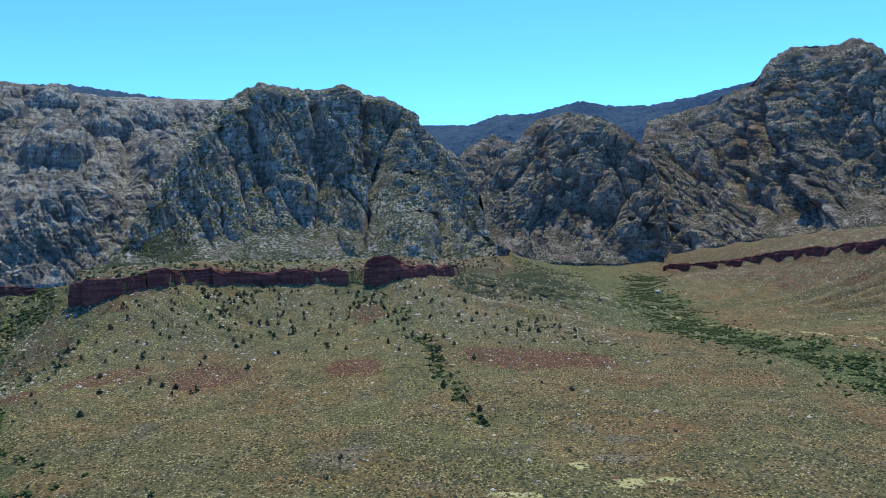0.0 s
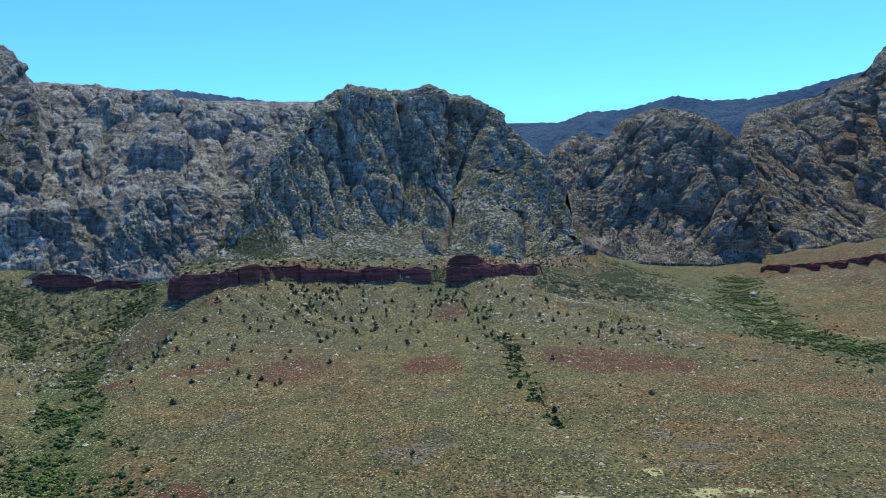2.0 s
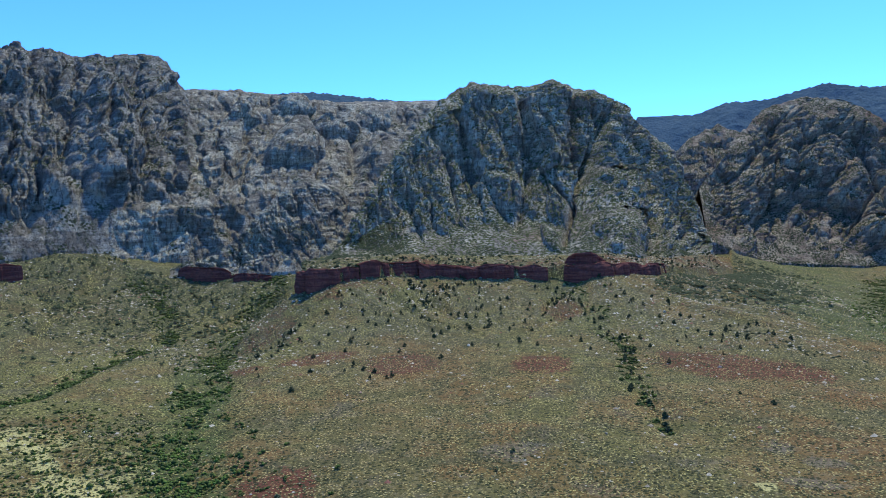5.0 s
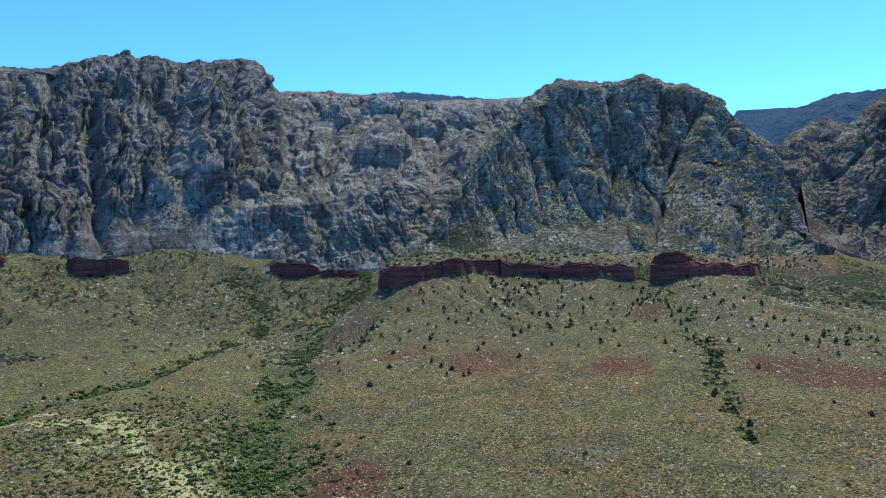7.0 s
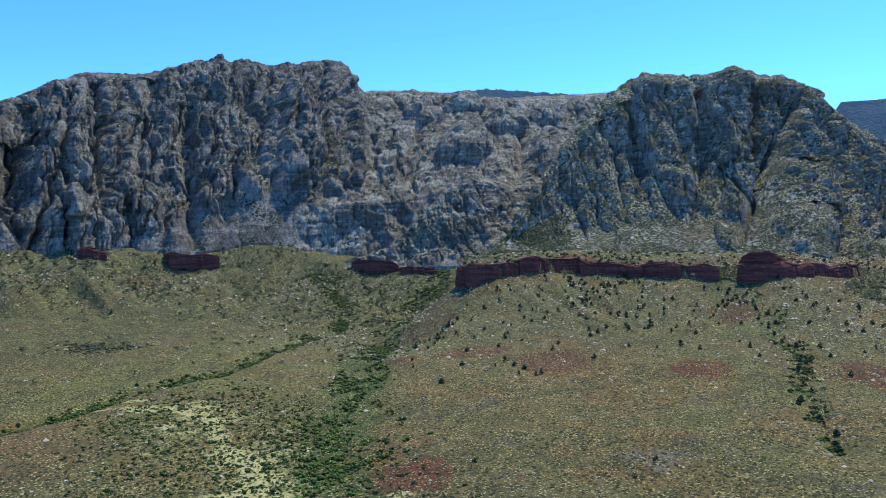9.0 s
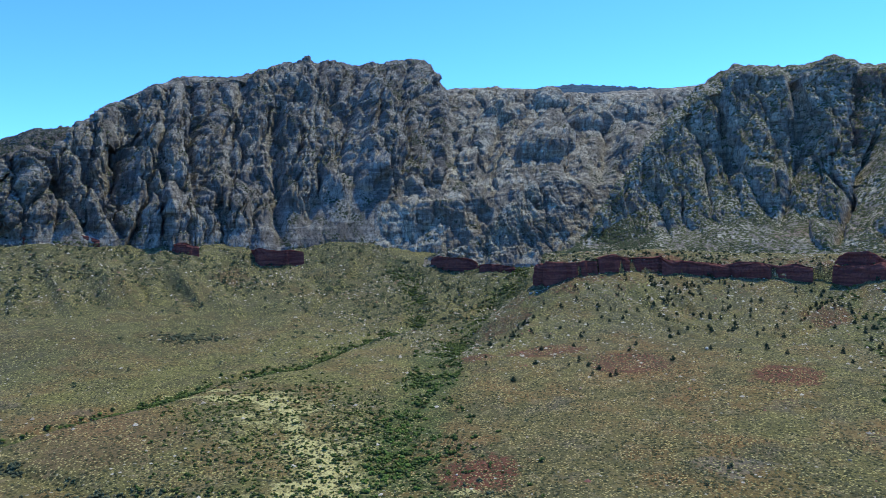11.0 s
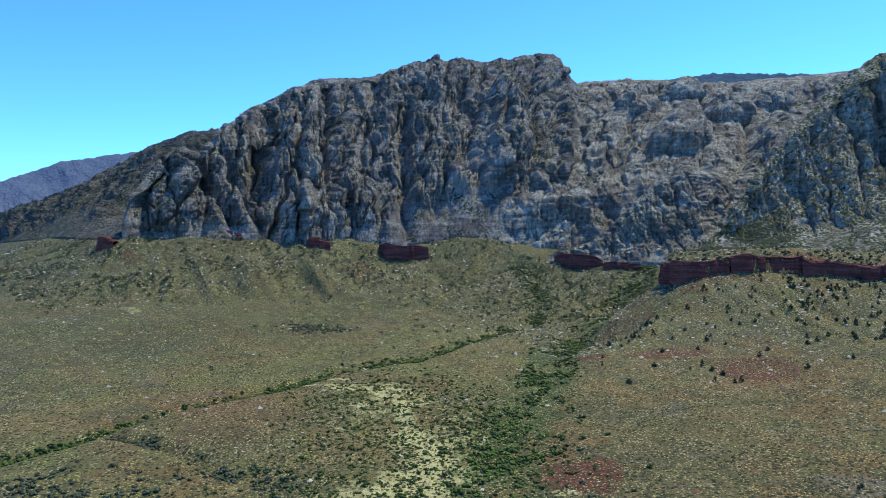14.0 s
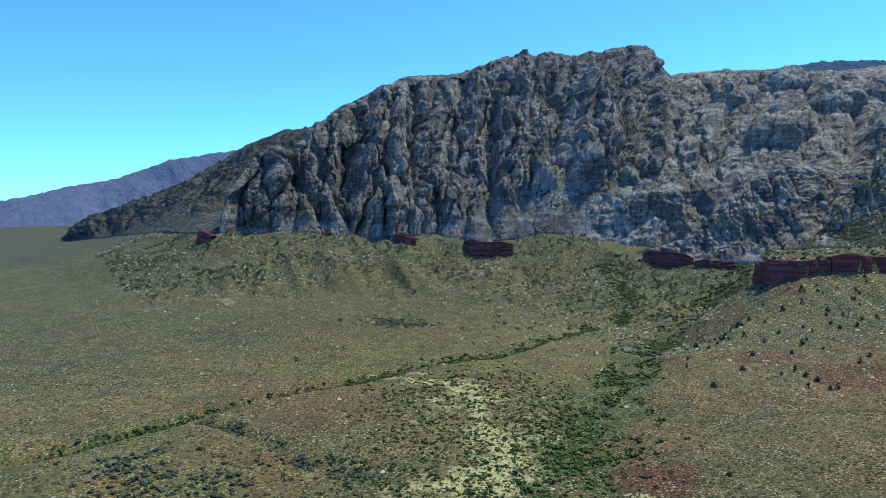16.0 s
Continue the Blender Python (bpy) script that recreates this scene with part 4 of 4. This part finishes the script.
# trees
def juniper(seed, height, width):
    rng = random.Random(seed)
    tree = new("juniper_tree")
    bm = bmesh.new()
    bmesh.ops.create_cone(bm, segments=6, radius1=0.24, radius2=0.07, depth=height * 0.6, cap_ends=True, matrix=pose(0, 0, height * 0.27))
    for k in range(4):
        a = rng.uniform(0, 360)
        bmesh.ops.create_cone(bm, segments=5, radius1=0.09, radius2=0.03, depth=width * 0.8, cap_ends=True, matrix=pose(0, 0, height * (0.25 + 0.1 * k), 0, 0, a) @ pose(width * 0.3, 0, width * 0.2, 0, 55, 0))
    me = bpy.data.meshes.new("trunk")
    bm.to_mesh(me)
    bm.free()
    me.materials.append(BARK)
    new("trunk", me).parent = tree
    c, s = [], []
    for k in range(34):
        f = rng.random() ** 0.8
        r = width * (1 - f) ** 0.6 * rng.uniform(0.25, 1.0) * 0.62
        a = rng.uniform(0, 6.28)
        c.append((math.cos(a) * r, math.sin(a) * r, height * (0.12 + 0.82 * f)))
        s.append(width * rng.uniform(0.16, 0.34) * (1.1 - 0.6 * f))
    v, f = clumps(np.array(c), np.array(s), 0.9, 0.45)
    tri_mesh("crown", v, f, JUNIPER, tree)
    return tagged(tree, "dark green juniper tree on the stony slope", "tree", "junipers on the slopes")


def chance_of_tree(a, b):
    d1 = line_distance(a, b, LEDGE_PEAK)[0]
    s1 = line_distance(a, b, LEDGE_PEAK)[2]
    streaks = 0.25 + smooth(-0.1, 0.5, vnoise(s1 / 22, d1 / 150, 0.5, 44))
    fan = smooth(310, 60, d1) * smooth(0, 8, d1) * 0.30 * streaks * ~inside(a, b, FLANKS[0][2])
    gully = 0.22 * smooth(1.4, 0.2, line_distance(a, b, WASH_TREES)[0] / line_distance(a, b, WASH_TREES)[1])
    foot = 0.75 * smooth(260, 40, np.minimum(line_distance(a, b, FOOT_WEST)[0], line_distance(a, b, FOOT_HILL)[0])) * 0.9 * ~inside(a, b, FLANKS[2][2]) * (0.35 + smooth(-0.3, 0.3, fbm(a / 35, b / 35, 0.3, 3, 45)))
    return np.clip(0.006 + fan + gully + foot, 0, 1)


x, y = scatter(34000, -1250, 130, 130, 900, lambda a, b: chance_of_tree(a, b) * np.where(a > -420, 0.75, 1.0))
z = ground_height(x, y)
order = np.argsort(np.hypot(x + 120, y - 560))
kinds = [juniper(k, h, w) for k, h, w in ((1, 5.0, 3.4), (2, 4.2, 3.6), (3, 6.0, 3.6), (4, 3.2, 3.2))]
for k, i in enumerate(order[:300]):
    m = pose(x[i], y[i], z[i] - 0.15, 0, 0, RNG.uniform(0, 360)) @ Matrix.Scale(RNG.uniform(0.55, 1.1), 4)
    if k < 4:
        kinds[k].matrix_basis = m
    else:
        t = copy_thing(kinds[k % 4], m)
        t.matrix_basis = m
rest = order[300:]
v, f = bushes(x[rest], y[rest], z[rest], RNG.uniform(1.0, 2.3, len(rest)) * np.where(x[rest] < -450, 1.2, 1.0), 5, 1.6, False)
sown("juniper_woods", "scattered dark junipers below the rock walls", v, f, JUNIPER)
# pines on the peak's bench
x, y = scatter(5000, -420, 30, 640, 1120, lambda a, b: inside(a, b, FLANKS[0][2]) * smooth(90, 10, line_distance(a, b, LEDGE_PEAK)[0]) * 0.55)
v, f = bushes(x, y, ground_height(x, y), RNG.uniform(1.0, 2.2, len(x)), 7, 1.7)
sown("bench_trees", "dark junipers on the bench above the ledge", v, f, JUNIPER)


# the wooded slope between the peak and the canyon
x, y = scatter(6500, -40, 190, 760, 1300, lambda a, b: ~inside(a, b, FLANKS[0][2]) * smooth(150, 40, line_distance(a, b, [(0, 900, 0), (25, 1000, 0), (40, 1150, 0), (60, 1300, 0)])[0]) * (0.4 + smooth(-0.3, 0.3, fbm(a / 30, b / 30, 0.2, 3, 88))))
v, f = bushes(x, y, ground_height(x, y), RNG.uniform(1.3, 3.0, len(x)), 5, 1.2, False)
sown("slope_trees", "dark junipers crowding the slope beside the peak", v, f, JUNIPER)


# ---- boulders ----
def boulder_mesh(seed):
    rng = np.random.default_rng(seed)
    bm = bmesh.new()
    bmesh.ops.create_icosphere(bm, subdivisions=1, radius=1.0)
    cuts = [Vector(rng.normal(0, 1, 3)).normalized() for k in range(7)]
    for w in bm.verts:
        for c in cuts:
            over = w.co.dot(c) - 0.62
            if over > 0:
                w.co -= c * over
        w.co *= 1 + 0.06 * rng.normal()
        w.co.z *= 0.75
    me = bpy.data.meshes.new("boulder")
    bm.to_mesh(me)
    bm.free()
    me.materials.append(STONE)
    return me


BOULDERS = [boulder_mesh(k) for k in range(8)]


def scree(a, b):
    d = np.minimum(np.minimum(line_distance(a, b, LEDGE_PEAK)[0], line_distance(a, b, FOOT_WEST)[0] * 1.2), line_distance(a, b, FOOT_HILL)[0])
    return np.clip(0.05 + smooth(330, 60, d) * 0.8, 0, 1) * (0.3 + smooth(-0.2, 0.4, fbm(a / 50, b / 50, 0.8, 3, 83)))


x, y = scatter(700, -420, 120, 250, 720, scree)
z = ground_height(x, y)
for k in range(min(300, len(x))):
    s = min(0.65 * (1 - RNG.uniform(0, 1)) ** -0.35, 2.1)
    b = new("boulder", BOULDERS[k % 8])
    b.matrix_basis = pose(x[k], y[k], z[k] + 0.25 * s, 0, 0, RNG.uniform(0, 360)) @ Matrix.Diagonal((s * RNG.uniform(0.8, 1.4), s, s * RNG.uniform(0.7, 1.0), 1))
    tagged(b, "pale sandstone boulder lying on the scree slope", "boulder", "boulders on the fan")
for bx, by, s in ((259, 1082, 6.5),):
    b = new("boulder", BOULDERS[3])
    b.matrix_basis = pose(bx, by, float(ground_height(bx, by)) + 0.3 * s, 0, 0, 40) @ Matrix.Diagonal((s * 1.3, s, s * 0.9, 1))
    tagged(b, "large dark fallen boulder near the wash", "boulder")
x, y = scatter(170000, -1300, 620, 130, 1250, lambda a, b: np.maximum(scree(a, b), smooth(200, 40, line_distance(a, b, LEDGE_CANYON)[0]) * 0.5) * 0.6 * ~inside(a, b, FLANKS[2][2]))
v, f = clumps(np.stack([x, y, ground_height(x, y) + 0.1], 1), np.minimum(0.5 * (1 - RNG.uniform(0, 1, len(x))) ** -0.42, 1.7), 0.7, 0.3, False)
tagged(tri_mesh("scree_stones", v, f, STONE), "pale stones strewn over the scree slopes", "stones", kind="stuff")
